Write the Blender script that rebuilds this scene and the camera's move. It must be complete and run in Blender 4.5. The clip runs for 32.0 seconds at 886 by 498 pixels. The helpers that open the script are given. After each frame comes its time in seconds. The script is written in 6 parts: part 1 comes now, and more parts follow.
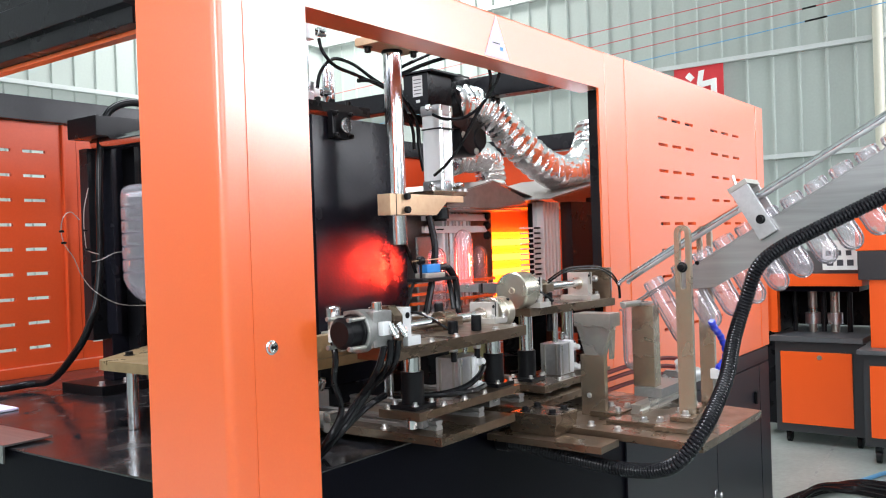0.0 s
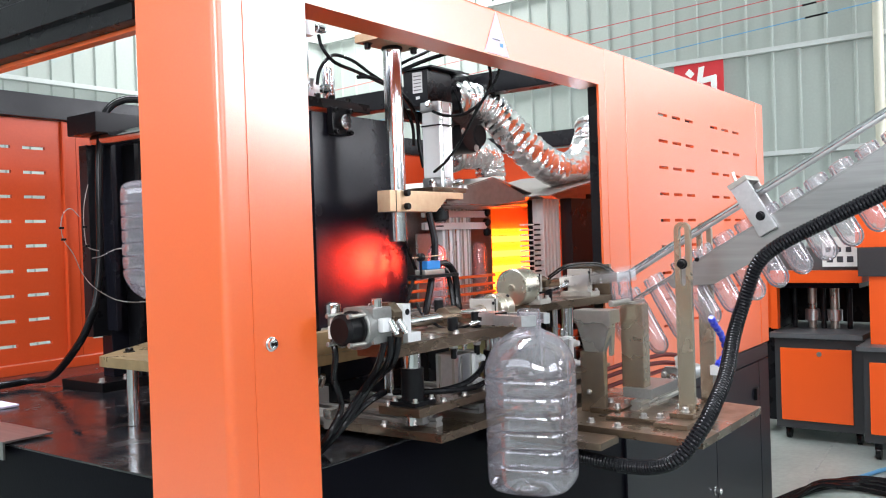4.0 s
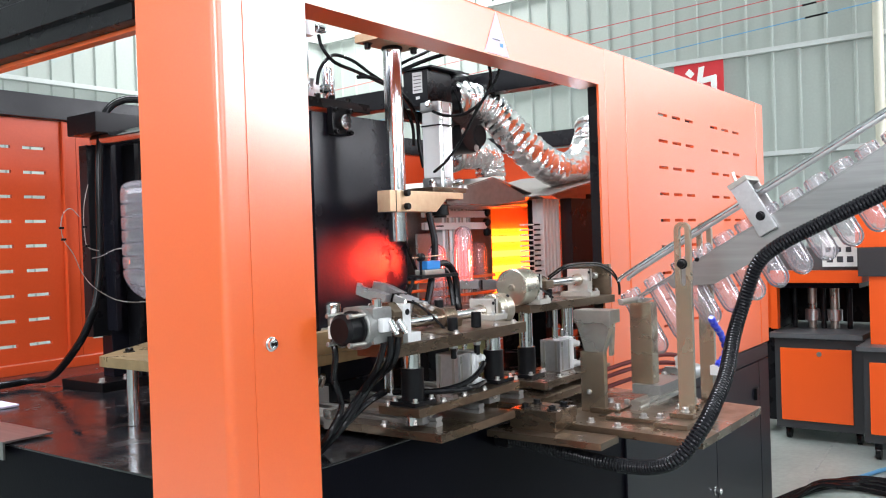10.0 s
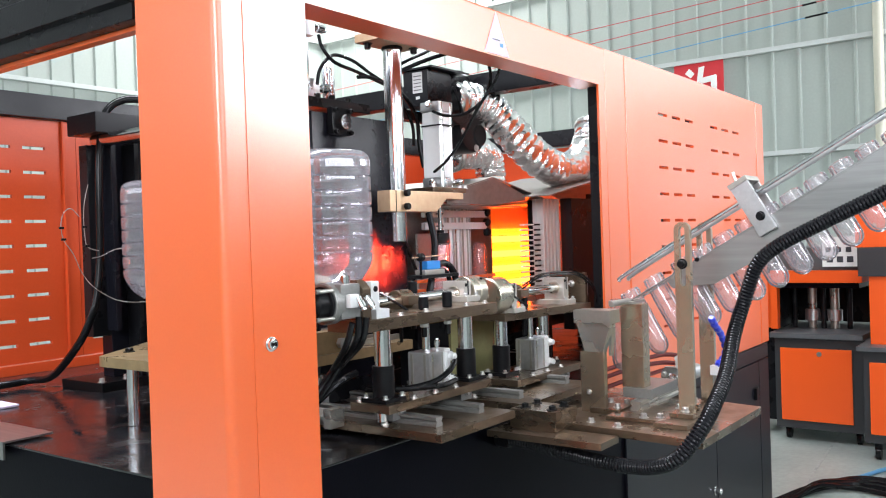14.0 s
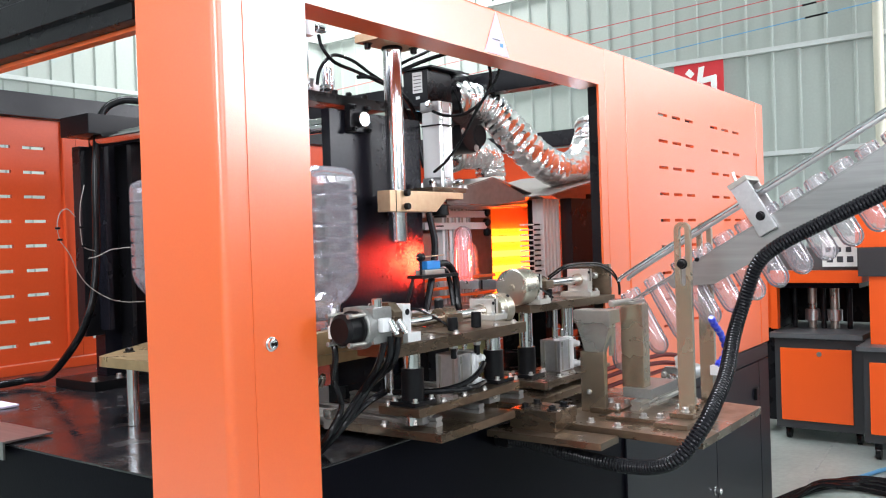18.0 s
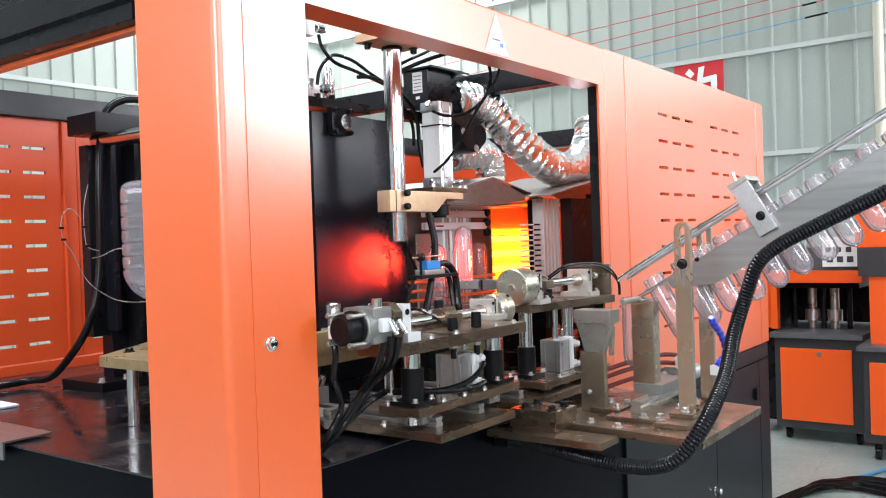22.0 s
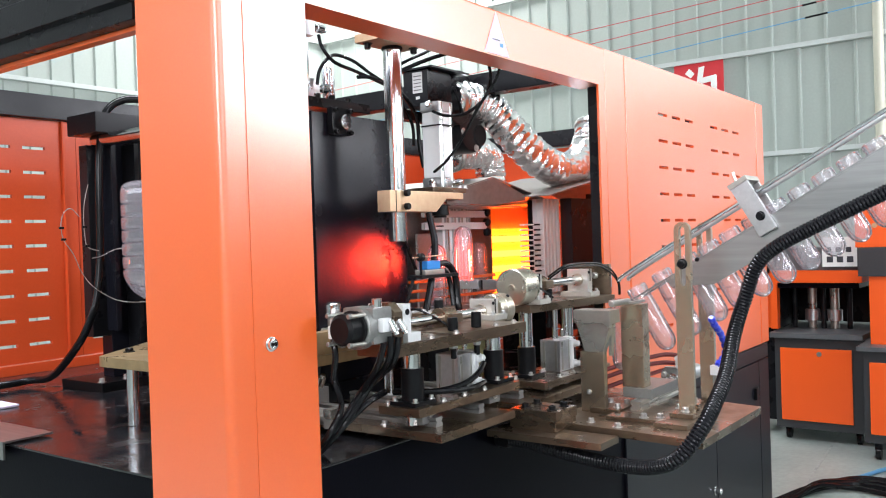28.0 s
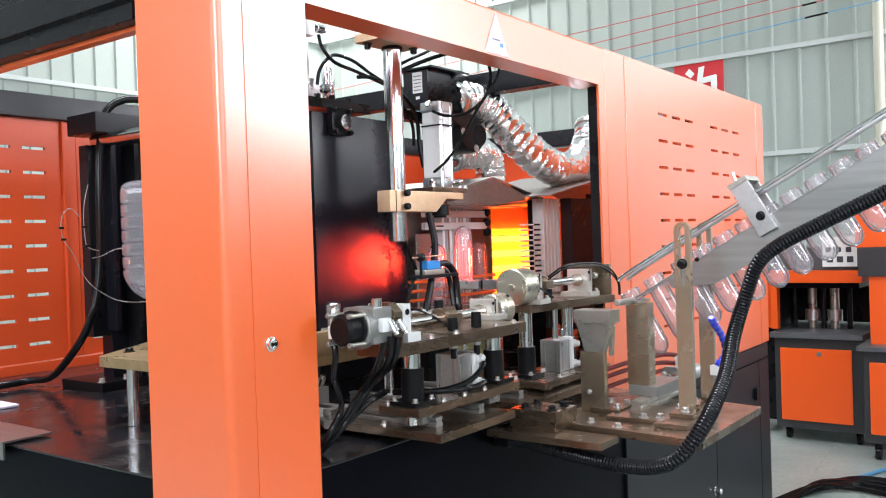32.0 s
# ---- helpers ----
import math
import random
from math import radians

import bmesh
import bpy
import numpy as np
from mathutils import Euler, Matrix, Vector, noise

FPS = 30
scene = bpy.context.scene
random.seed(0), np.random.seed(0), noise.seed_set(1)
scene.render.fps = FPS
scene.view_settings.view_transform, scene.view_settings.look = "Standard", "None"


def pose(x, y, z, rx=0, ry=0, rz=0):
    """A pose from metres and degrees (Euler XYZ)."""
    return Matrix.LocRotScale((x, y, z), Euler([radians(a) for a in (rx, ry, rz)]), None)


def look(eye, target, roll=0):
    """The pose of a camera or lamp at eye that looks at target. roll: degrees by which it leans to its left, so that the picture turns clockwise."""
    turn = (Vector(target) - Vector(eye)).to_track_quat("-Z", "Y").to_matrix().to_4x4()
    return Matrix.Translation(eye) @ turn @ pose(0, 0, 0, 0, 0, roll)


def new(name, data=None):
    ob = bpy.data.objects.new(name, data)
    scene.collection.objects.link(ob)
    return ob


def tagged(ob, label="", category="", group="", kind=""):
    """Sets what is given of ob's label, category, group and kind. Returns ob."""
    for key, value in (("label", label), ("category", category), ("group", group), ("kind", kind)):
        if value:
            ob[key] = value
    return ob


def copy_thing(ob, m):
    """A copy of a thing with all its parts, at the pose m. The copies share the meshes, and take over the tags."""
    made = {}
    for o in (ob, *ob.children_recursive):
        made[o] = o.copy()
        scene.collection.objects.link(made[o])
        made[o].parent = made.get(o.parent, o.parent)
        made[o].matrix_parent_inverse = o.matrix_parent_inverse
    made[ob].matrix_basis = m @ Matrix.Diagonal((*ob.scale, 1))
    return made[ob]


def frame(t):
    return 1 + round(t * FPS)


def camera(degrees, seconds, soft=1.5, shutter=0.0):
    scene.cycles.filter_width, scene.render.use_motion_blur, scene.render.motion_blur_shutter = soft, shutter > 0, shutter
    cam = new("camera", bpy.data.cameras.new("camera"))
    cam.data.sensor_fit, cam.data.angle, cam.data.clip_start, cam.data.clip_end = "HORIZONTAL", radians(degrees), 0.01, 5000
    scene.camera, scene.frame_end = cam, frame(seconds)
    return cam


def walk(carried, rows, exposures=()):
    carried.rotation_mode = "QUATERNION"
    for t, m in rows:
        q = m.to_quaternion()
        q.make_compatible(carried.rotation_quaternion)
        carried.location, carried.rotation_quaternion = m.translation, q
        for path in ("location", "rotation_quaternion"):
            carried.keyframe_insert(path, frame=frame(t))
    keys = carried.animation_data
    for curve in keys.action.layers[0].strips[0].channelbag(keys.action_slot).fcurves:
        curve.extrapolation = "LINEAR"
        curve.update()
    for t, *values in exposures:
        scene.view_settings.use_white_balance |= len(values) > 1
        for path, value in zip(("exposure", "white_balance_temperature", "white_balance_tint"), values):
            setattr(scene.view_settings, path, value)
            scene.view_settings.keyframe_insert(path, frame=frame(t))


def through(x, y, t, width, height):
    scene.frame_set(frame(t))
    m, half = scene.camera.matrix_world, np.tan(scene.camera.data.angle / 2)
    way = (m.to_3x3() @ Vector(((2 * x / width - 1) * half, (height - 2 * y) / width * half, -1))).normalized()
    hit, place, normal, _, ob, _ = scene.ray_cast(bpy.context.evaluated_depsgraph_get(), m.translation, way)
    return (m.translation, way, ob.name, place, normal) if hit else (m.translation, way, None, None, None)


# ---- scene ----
# ================= camera =================
cam = camera(54.57, 32.0, soft=1.1, shutter=0.4)
EYE = Vector((-0.844, -1.037, 1.280))
YAW, PITCH, ROLL = 36.5356, -0.595, -1.957


def view(up=0.0):
    """Camera pose; up: degrees by which it is tipped up from its rest."""
    a, b = radians(YAW), radians(PITCH + up)
    ahead = Vector((math.cos(b) * math.cos(a), math.cos(b) * math.sin(a), math.sin(b)))
    return look(EYE, EYE + ahead, ROLL)


walk(cam, [(0.0, view(0.225)), (0.3, view(0.26)), (0.5, view(0.27)), (0.8, view(0.15)), (1.0, view(0.07)), (1.5, view(0.012)), (2.0, view(0)), (32.0, view(0))])

# ================= light =================
world = bpy.data.worlds.new("sky")
world.use_nodes = True
scene.world = world
sky = world.node_tree.nodes.new("ShaderNodeTexSky")
sky.sky_type, sky.sun_disc = "NISHITA", False
sky.sun_elevation, sky.sun_rotation = radians(50), radians(200)
world.node_tree.links.new(sky.outputs[0], world.node_tree.nodes["Background"].inputs[0])
world.node_tree.nodes["Background"].inputs[1].default_value = 0.10
scene.view_settings.exposure = 0.17


def lamp(name, eye, target, sx, sy, power, colour=(1, 1, 1), spread=180):
    d = bpy.data.lights.new(name, "AREA")
    d.shape, d.size, d.size_y, d.energy, d.color = "RECTANGLE", sx, sy, power, colour
    d.spread = radians(spread)
    ob = new(name, d)
    ob.matrix_world = look(eye, target)
    return ob


HALL = (-7.0, 9.0, -7.0, 8.5, 6.2)  # x0, x1, y0, y1, height
# daylight of the large windows and roof lights
lamp("window_daylight", (6.75, -6.95, 3.45), (6.75, 0, 3.45), 4.0, 3.1, 660, (0.92, 0.935, 1.0))
lamp("window_daylight", (-0.3, -6.95, 3.6), (-0.3, 0, 3.4), 5.4, 2.8, 230, (0.90, 0.91, 1.0))
lamp("window_daylight", (-6.93, -4.15, 3.3), (0, -2.2, 2.2), 4.3, 3.0, 470, (0.93, 0.945, 1.0))
lamp("doorway_daylight", (8.93, -2.55, 1.15), (0, -2.55, 1.15), 1.7, 2.3, 11, (0.72, 0.84, 1.0))
lamp("window_daylight", (8.93, -3.9, 3.9), (0, -3.9, 3.9), 4.8, 2.0, 66, (1.0, 0.99, 0.97))
lamp("window_daylight", (-6.9, 3.2, 3.9), (0, 3.2, 3.2), 9.4, 2.4, 165, (0.93, 0.95, 1.0))
# unseen strip, placed and narrowed to brighten the inside of the machine
lamp("roof_daylight", (0.0, 1.0, 6.1), (0.0, 1.0, 0), 5.0, 1.2, 240, (0.88, 0.91, 1.0), spread=110)
lamp("roof_daylight", (7.5, 6.6, 6.1), (7.5, 6.6, 0), 2.6, 1.9, 375, (0.98, 0.99, 1.0))

# ================= materials =================


def mat(name, colour, rough=0.5, metal=0.0, grain=0.0, scale=60.0, bump=0.0, wear=0.0, wearcol=None, coat=0.0, wearscale=6.0, island=False, stretch=(1, 1, 1), roughvar=0.0, bscale=None, spec=0.5, coat_ior=1.5):
    m = bpy.data.materials.new(name)
    m.use_nodes = True
    t = m.node_tree
    b = t.nodes["Principled BSDF"]
    b.inputs["Base Color"].default_value = (*colour, 1)
    b.inputs["Roughness"].default_value = rough
    b.inputs["Metallic"].default_value = metal
    b.inputs["Specular IOR Level"].default_value = spec
    b.inputs["Coat Weight"].default_value = coat
    b.inputs["Coat Roughness"].default_value = 0.25
    b.inputs["Coat IOR"].default_value = coat_ior
    co = t.nodes.new("ShaderNodeTexCoord")
    mp = t.nodes.new("ShaderNodeMapping")
    mp.inputs["Scale"].default_value = stretch
    t.links.new(co.outputs["Object"], mp.inputs[0])
    fine = t.nodes.new("ShaderNodeTexNoise")
    fine.inputs["Scale"].default_value, fine.inputs["Detail"].default_value = scale, 4
    t.links.new(mp.outputs[0], fine.inputs["Vector"])
    last = None
    if grain:
        mix = t.nodes.new("ShaderNodeMix")
        mix.data_type, mix.blend_type = "RGBA", "OVERLAY"
        mix.inputs["Factor"].default_value = grain
        mix.inputs[6].default_value = (*colour, 1)
        t.links.new(fine.outputs["Fac"], mix.inputs[7])
        last = mix.outputs[2]
    if wear:
        big = t.nodes.new("ShaderNodeTexNoise")
        big.inputs["Scale"].default_value, big.inputs["Detail"].default_value = wearscale, 4
        t.links.new(mp.outputs[0], big.inputs["Vector"])
        ramp = t.nodes.new("ShaderNodeMapRange")
        ramp.inputs[1].default_value, ramp.inputs[2].default_value = 0.48, 0.72
        ramp.inputs[4].default_value = wear
        t.links.new(big.outputs["Fac"], ramp.inputs[0])
        mw = t.nodes.new("ShaderNodeMix")
        mw.data_type = "RGBA"
        t.links.new(ramp.outputs[0], mw.inputs["Factor"])
        if last:
            t.links.new(last, mw.inputs[6])
        else:
            mw.inputs[6].default_value = (*colour, 1)
        mw.inputs[7].default_value = (*(wearcol or [c * 0.5 for c in colour]), 1)
        last = mw.outputs[2]
        if roughvar:
            rr = t.nodes.new("ShaderNodeMapRange")
            rr.inputs[1].default_value, rr.inputs[2].default_value = 0.3, 0.7
            rr.inputs[3].default_value, rr.inputs[4].default_value = max(0.02, rough - roughvar), min(1, rough + roughvar)
            t.links.new(big.outputs["Fac"], rr.inputs[0])
            t.links.new(rr.outputs[0], b.inputs["Roughness"])
    if last:
        t.links.new(last, b.inputs["Base Color"])
    if bump:
        bp = t.nodes.new("ShaderNodeBump")
        bp.inputs["Strength"].default_value, bp.inputs["Distance"].default_value = bump, 0.002
        src = fine
        if bscale:
            src = t.nodes.new("ShaderNodeTexNoise")
            src.inputs["Scale"].default_value = bscale
            t.links.new(mp.outputs[0], src.inputs["Vector"])
        t.links.new(src.outputs["Fac"], bp.inputs["Height"])
        t.links.new(bp.outputs[0], b.inputs["Normal"])
        if coat:
            t.links.new(bp.outputs[0], b.inputs["Coat Normal"])
    return m


def glow(name, colour, strength):
    m = bpy.data.materials.new(name)
    m.use_nodes = True
    b = m.node_tree.nodes["Principled BSDF"]
    b.inputs["Base Color"].default_value = (*colour, 1)
    b.inputs["Emission Color"].default_value = (*colour, 1)
    b.inputs["Emission Strength"].default_value = strength
    return m


def clear(name, tint, rough=0.03, through=0.9, white=0.0, dents=0.3, ior=1.57):
    """Thin clear plastic: mostly lets light straight through, with a gloss that grows at grazing angles."""
    m = bpy.data.materials.new(name)
    m.use_nodes = True
    t = m.node_tree
    out = t.nodes["Material Output"]
    t.nodes.remove(t.nodes["Principled BSDF"])
    tr = t.nodes.new("ShaderNodeBsdfTransparent")
    tr.inputs[0].default_value = (*tint, 1)
    gl = t.nodes.new("ShaderNodeBsdfGlossy")
    gl.inputs["Roughness"].default_value = rough
    fr = t.nodes.new("ShaderNodeFresnel")
    fr.inputs[0].default_value = ior
    mp = t.nodes.new("ShaderNodeMath")
    mp.operation = "MULTIPLY_ADD"
    mp.inputs[1].default_value, mp.inputs[2].default_value = 1.0, 1.0 - through
    t.links.new(fr.outputs[0], mp.inputs[0])
    mx = t.nodes.new("ShaderNodeMixShader")
    t.links.new(mp.outputs[0], mx.inputs[0])
    t.links.new(tr.outputs[0], mx.inputs[1])
    t.links.new(gl.outputs[0], mx.inputs[2])
    last = mx
    if white:
        df = t.nodes.new("ShaderNodeBsdfTranslucent")
        df.inputs[0].default_value = (0.92, 0.88, 0.97, 1)
        d2 = t.nodes.new("ShaderNodeBsdfDiffuse")
        d2.inputs[0].default_value = (0.92, 0.88, 0.97, 1)
        m2 = t.nodes.new("ShaderNodeMixShader")
        m2.inputs[0].default_value = 0.5
        t.links.new(df.outputs[0], m2.inputs[1])
        t.links.new(d2.outputs[0], m2.inputs[2])
        m3 = t.nodes.new("ShaderNodeMixShader")
        m3.inputs[0].default_value = white
        t.links.new(mx.outputs[0], m3.inputs[1])
        t.links.new(m2.outputs[0], m3.inputs[2])
        last = m3
    nz = t.nodes.new("ShaderNodeTexNoise")
    nz.inputs["Scale"].default_value = 35
    co = t.nodes.new("ShaderNodeTexCoord")
    t.links.new(co.outputs["Object"], nz.inputs["Vector"])
    bp = t.nodes.new("ShaderNodeBump")
    bp.inputs["Strength"].default_value, bp.inputs["Distance"].default_value = dents, 0.003
    t.links.new(nz.outputs["Fac"], bp.inputs["Height"])
    t.links.new(bp.outputs[0], gl.inputs["Normal"])
    t.links.new(last.outputs[0], out.inputs[0])
    return m


def foil_mat():
    """Crumpled foil: mirror-like metal broken into small creased facets."""
    m = bpy.data.materials.new("crinkled_aluminium_foil")
    m.use_nodes = True
    t = m.node_tree
    b = t.nodes["Principled BSDF"]
    b.inputs["Base Color"].default_value = (0.93, 0.92, 0.92, 1)
    b.inputs["Metallic"].default_value, b.inputs["Roughness"].default_value = 0.95, 0.20
    co = t.nodes.new("ShaderNodeTexCoord")
    last = None
    for scale, amount, kind in ((40, 0.40, "v"), (90, 0.15, "v"), (16, 0.30, "n")):
        x = t.nodes.new("ShaderNodeTexVoronoi" if kind == "v" else "ShaderNodeTexNoise")
        x.inputs["Scale"].default_value = scale
        t.links.new(co.outputs["Object"], x.inputs["Vector"])
        p = t.nodes.new("ShaderNodeBump")
        p.inputs["Strength"].default_value, p.inputs["Distance"].default_value = amount, 0.010 if kind == "v" else 0.02
        t.links.new(x.outputs[0], p.inputs["Height"])
        if last:
            t.links.new(last.outputs[0], p.inputs["Normal"])
        last = p
    t.links.new(last.outputs[0], b.inputs["Normal"])
    return m


M = {
    "greytop": mat("grey_table_paint", (0.10, 0.105, 0.11), 0.4, 0, 0.15, 80, 0.05, 0.3, (0.06, 0.06, 0.065), 0, 6),
    "cream": mat("dull_yellow_green_plate", (0.30, 0.29, 0.13), 0.45, 0.2, 0.2, 60, 0.05, 0.3, (0.2, 0.19, 0.09), 0, 7),
    "orange": mat("orange_paint", (0.87, 0.132, 0.018), 0.36, 0, 0.10, 220, 0.07, 0.12, (0.74, 0.098, 0.019), 0.95, 3.0, bscale=480, coat_ior=1.85),
    "orange2": mat("old_orange_paint", (0.95, 0.115, 0.012), 0.38, 0, 0.10, 160, 0.08, 0.15, (0.80, 0.085, 0.010), 0.1, 4.0, bscale=300),
    # the inside's shade is put into this darker, flatter copy of the orange
    "orange_shaded": mat("shaded_inner_orange_paint", (0.66, 0.078, 0.020), 0.40, 0, 0.10, 160, 0.06, 0.2, (0.54, 0.06, 0.018), 0.10, 4.0, bscale=300, spec=0.25),
    "basedoor": mat("dark_blue_grey_paint", (0.0065, 0.0068, 0.0115), 0.34, 0, 0.15, 200, 0.08, 0.25, (0.005, 0.005, 0.009), 0.0, 4.0, spec=0.3),
    "joint": mat("worn_floor_line", (0.36, 0.39, 0.37), 0.6, 0, 0.3, 40, 0, 0.9, (0.24, 0.265, 0.25), 0, 9.0),
    "black": mat("black_paint", (0.010, 0.010, 0.012), 0.30, 0, 0.3, 150, 0.12, 0.35, (0.014, 0.014, 0.017), 0.0, 8.0, roughvar=0.08, spec=0.18),
    "gloss_black": mat("gloss_black_plate", (0.010, 0.010, 0.015), 0.25, 0, 0.2, 90, 0.10, 0.25, (0.018, 0.018, 0.026), 0.0, 9.0, roughvar=0.03, bscale=150, spec=0.24),
    "bed": mat("oily_black_bed", (0.012, 0.012, 0.014), 0.18, 0.0, 0.3, 50, 0.22, 0.35, (0.05, 0.04, 0.035), 0.0, 11.0, roughvar=0.14, bscale=55, spec=0.6),
    "dark": mat("dark_grey_paint", (0.0022, 0.0022, 0.0042), 0.34, 0, 0.2, 200, 0.1, 0.2, (0.004, 0.004, 0.007), 0.0, 5.0, spec=0.05),
    "bronze": mat("zinc_yellow_steel", (0.22, 0.163, 0.115), 0.30, 0.88, 0.22, 60, 0.08, 0.5, (0.145, 0.108, 0.077), 0, 11.0, roughvar=0.14, stretch=(1, 1, 3)),
    "palebronze": mat("pale_zinc_yellow_steel", (0.50, 0.41, 0.31), 0.27, 0.9, 0.08, 90, 0.03, 0.3, (0.41, 0.33, 0.245), 0, 6.0, roughvar=0.06),
    "deckgold": mat("deck_zinc_yellow_steel", (0.44, 0.31, 0.165), 0.34, 0.6, 0.2, 60, 0.06, 0.45, (0.36, 0.25, 0.125), 0, 9.0, roughvar=0.12),
    "redhose": mat("dark_red_air_hose", (0.11, 0.009, 0.009), 0.5, 0, 0.1, 100, spec=0.2),
    "beige": mat("yellowed_plastic_pipe", (0.60, 0.58, 0.48), 0.45, 0, 0.1, 30, 0, 0.3, (0.48, 0.46, 0.37), 0, 2.0),
    "brass": mat("passivated_gold_plate", (0.68, 0.46, 0.29), 0.33, 0.6, 0.2, 70, 0.06, 0.35, (0.50, 0.34, 0.21), 0, 8.0, roughvar=0.10),
    "cabgrey": mat("dark_grey_cabinet_paint", (0.036, 0.037, 0.04), 0.4, 0, 0.15, 120, 0.06, 0.25, (0.035, 0.035, 0.04), 0, 5.0),
    "alu": mat("aluminium", (0.55, 0.55, 0.56), 0.33, 0.9, 0.2, 120, 0.05, 0.2, (0.45, 0.45, 0.46), 0, 12.0, roughvar=0.08),
    "alu_white": mat("bright_aluminium_profile", (0.84, 0.84, 0.84), 0.30, 0.25, 0.15, 90, 0.04, 0.15, (0.78, 0.78, 0.78), 0, 10.0),
    "palecast": mat("machined_pale_aluminium", (0.60, 0.57, 0.52), 0.30, 0.45, 0.15, 90, 0.04, 0.2, (0.52, 0.48, 0.42), 0, 10.0),
    "castalu": mat("grey_cast_aluminium", (0.27, 0.27, 0.26), 0.42, 0.6, 0.2, 140, 0.08, 0.3, (0.20, 0.20, 0.19), 0, 14.0),
    "steel": mat("brushed_stainless_sheet", (0.34, 0.336, 0.33), 0.33, 0.9, 0.3, 90, 0.06, 0.3, (0.40, 0.39, 0.38), 0, 5.0, stretch=(1, 0.06, 1), roughvar=0.08),
    "greysteel": mat("ground_grey_steel", (0.44, 0.425, 0.39), 0.32, 0.8, 0.12, 80, 0.04, 0.35, (0.40, 0.38, 0.34), 0, 8.0, roughvar=0.1),
    "nickel": mat("turned_nickel_steel", (0.60, 0.55, 0.46), 0.26, 0.95, 0.15, 140, 0.04, 0.25, (0.42, 0.38, 0.31), 0, 10.0, roughvar=0.08),
    "chrome": mat("hard_chrome", (0.70, 0.70, 0.71), 0.15, 1.0, 0.05, 200),
    "bolt": mat("zinc_bolt", (0.62, 0.61, 0.60), 0.28, 0.9, 0.15, 300),
    "rubber": mat("black_rubber", (0.008, 0.008, 0.009), 0.17, 0, 0.2, 200, 0.05, spec=0.22),
    "plastic": mat("black_plastic", (0.007, 0.007, 0.008), 0.34, 0, 0.15, 200, 0.08, spec=0.16),
    "white": mat("white_enamel", (0.82, 0.82, 0.80), 0.4, 0, 0.1, 120, 0, 0.12, (0.6, 0.6, 0.58)),
    "blue": mat("blue_sensor_case", (0.02, 0.22, 0.62), 0.4, 0, 0.1, 200),
    "bluehose": mat("blue_jointed_hose", (0.02, 0.04, 0.55), 0.35, 0, 0.1, 100, coat=0.3),
    "foil": foil_mat(),
    "hood": mat("smoky_sheet_hood", (0.24, 0.215, 0.20), 0.33, 0.6, 0.25, 60, 0.06, 0.4, (0.20, 0.175, 0.155), 0, 6.0),
    "wallp": mat("pale_corrugated_sheet", (0.42, 0.465, 0.435), 0.5, 0, 0.08, 40, 0, 0.35, (0.35, 0.39, 0.365), 0, 0.8),
    "girt": mat("grey_painted_girt", (0.55, 0.58, 0.57), 0.5, 0, 0.1, 60, 0, 0.2, (0.45, 0.47, 0.46), 0, 3),
    "floor": mat("grey_painted_concrete", (0.31, 0.35, 0.325), 0.42, 0, 0.25, 30, 0.1, 0.7, (0.22, 0.25, 0.235), 0, 1.3, roughvar=0.15),
    "red": mat("red_banner_cloth", (0.62, 0.03, 0.04), 0.6, 0, 0.1, 100),
    "paper": mat("white_paper", (0.85, 0.85, 0.83), 0.7, 0, 0.05, 100),
    "ink": mat("dark_ink", (0.05, 0.05, 0.06), 0.7),
    "hose": mat("ribbed_black_hose", (0.007, 0.007, 0.009), 0.24, 0, 0.15, 150, spec=0.25),
    "wirered": mat("red_wire", (0.55, 0.10, 0.10), 0.5),
    "wireblue": mat("blue_wire", (0.12, 0.35, 0.6), 0.5),
    "wire": mat("grey_wire", (0.30, 0.27, 0.245), 0.5),
    "lilac": mat("pale_lilac_sticker", (0.66, 0.58, 0.74), 0.6, 0, 0.1, 90),
    "tube": glow("hot_quartz_lamp", (1.0, 0.105, 0.004), 8.0),
    "tube_hot": glow("white_hot_quartz_lamp", (1.0, 0.13, 0.012), 14.0),
    "reflector": mat("polished_oven_reflector", (0.85, 0.62, 0.35), 0.55, 0.5, 0.1, 40, 0.15, 0.2, (0.7, 0.45, 0.2), 0, 10),
    "pet": clear("clear_pet_bottle", (0.97, 0.965, 0.985), 0.035, 0.88, 0.145, 0.03, 1.75),
    "petpre": clear("thick_clear_preform", (0.985, 0.98, 0.985), 0.05, 0.965, 0.11, 0.06, 1.22),
}

# ================= mesh helpers =================


def thing(name, base=(0, 0, 0), label="", category="", group="", kind=""):
    ob = new(name)
    ob.empty_display_size = 0.05
    ob.location = base
    return tagged(ob, label, category, group, kind)


def origin(ob):
    o = Vector(ob.location)
    while ob.parent:
        ob = ob.parent
        o = o + Vector(ob.location)
    return o


def weighted_normals(me):
    """Keeps large flat faces flat: each corner's normal is weighted by the area of the faces that meet there."""
    around = [[] for _ in me.vertices]
    for f in me.polygons:
        for v in f.vertices:
            around[v].append(f.index)
    ns = [f.normal.copy() for f in me.polygons]
    ar = [f.area for f in me.polygons]
    out = []
    for f in me.polygons:
        n = ns[f.index]
        for v in f.vertices:
            s = Vector((0, 0, 0))
            for g in around[v]:
                if n.dot(ns[g]) > 0.84:
                    s += ns[g] * ar[g]
            out.append(s.normalized() if s.length > 0 else n)
    me.normals_split_custom_set(out)


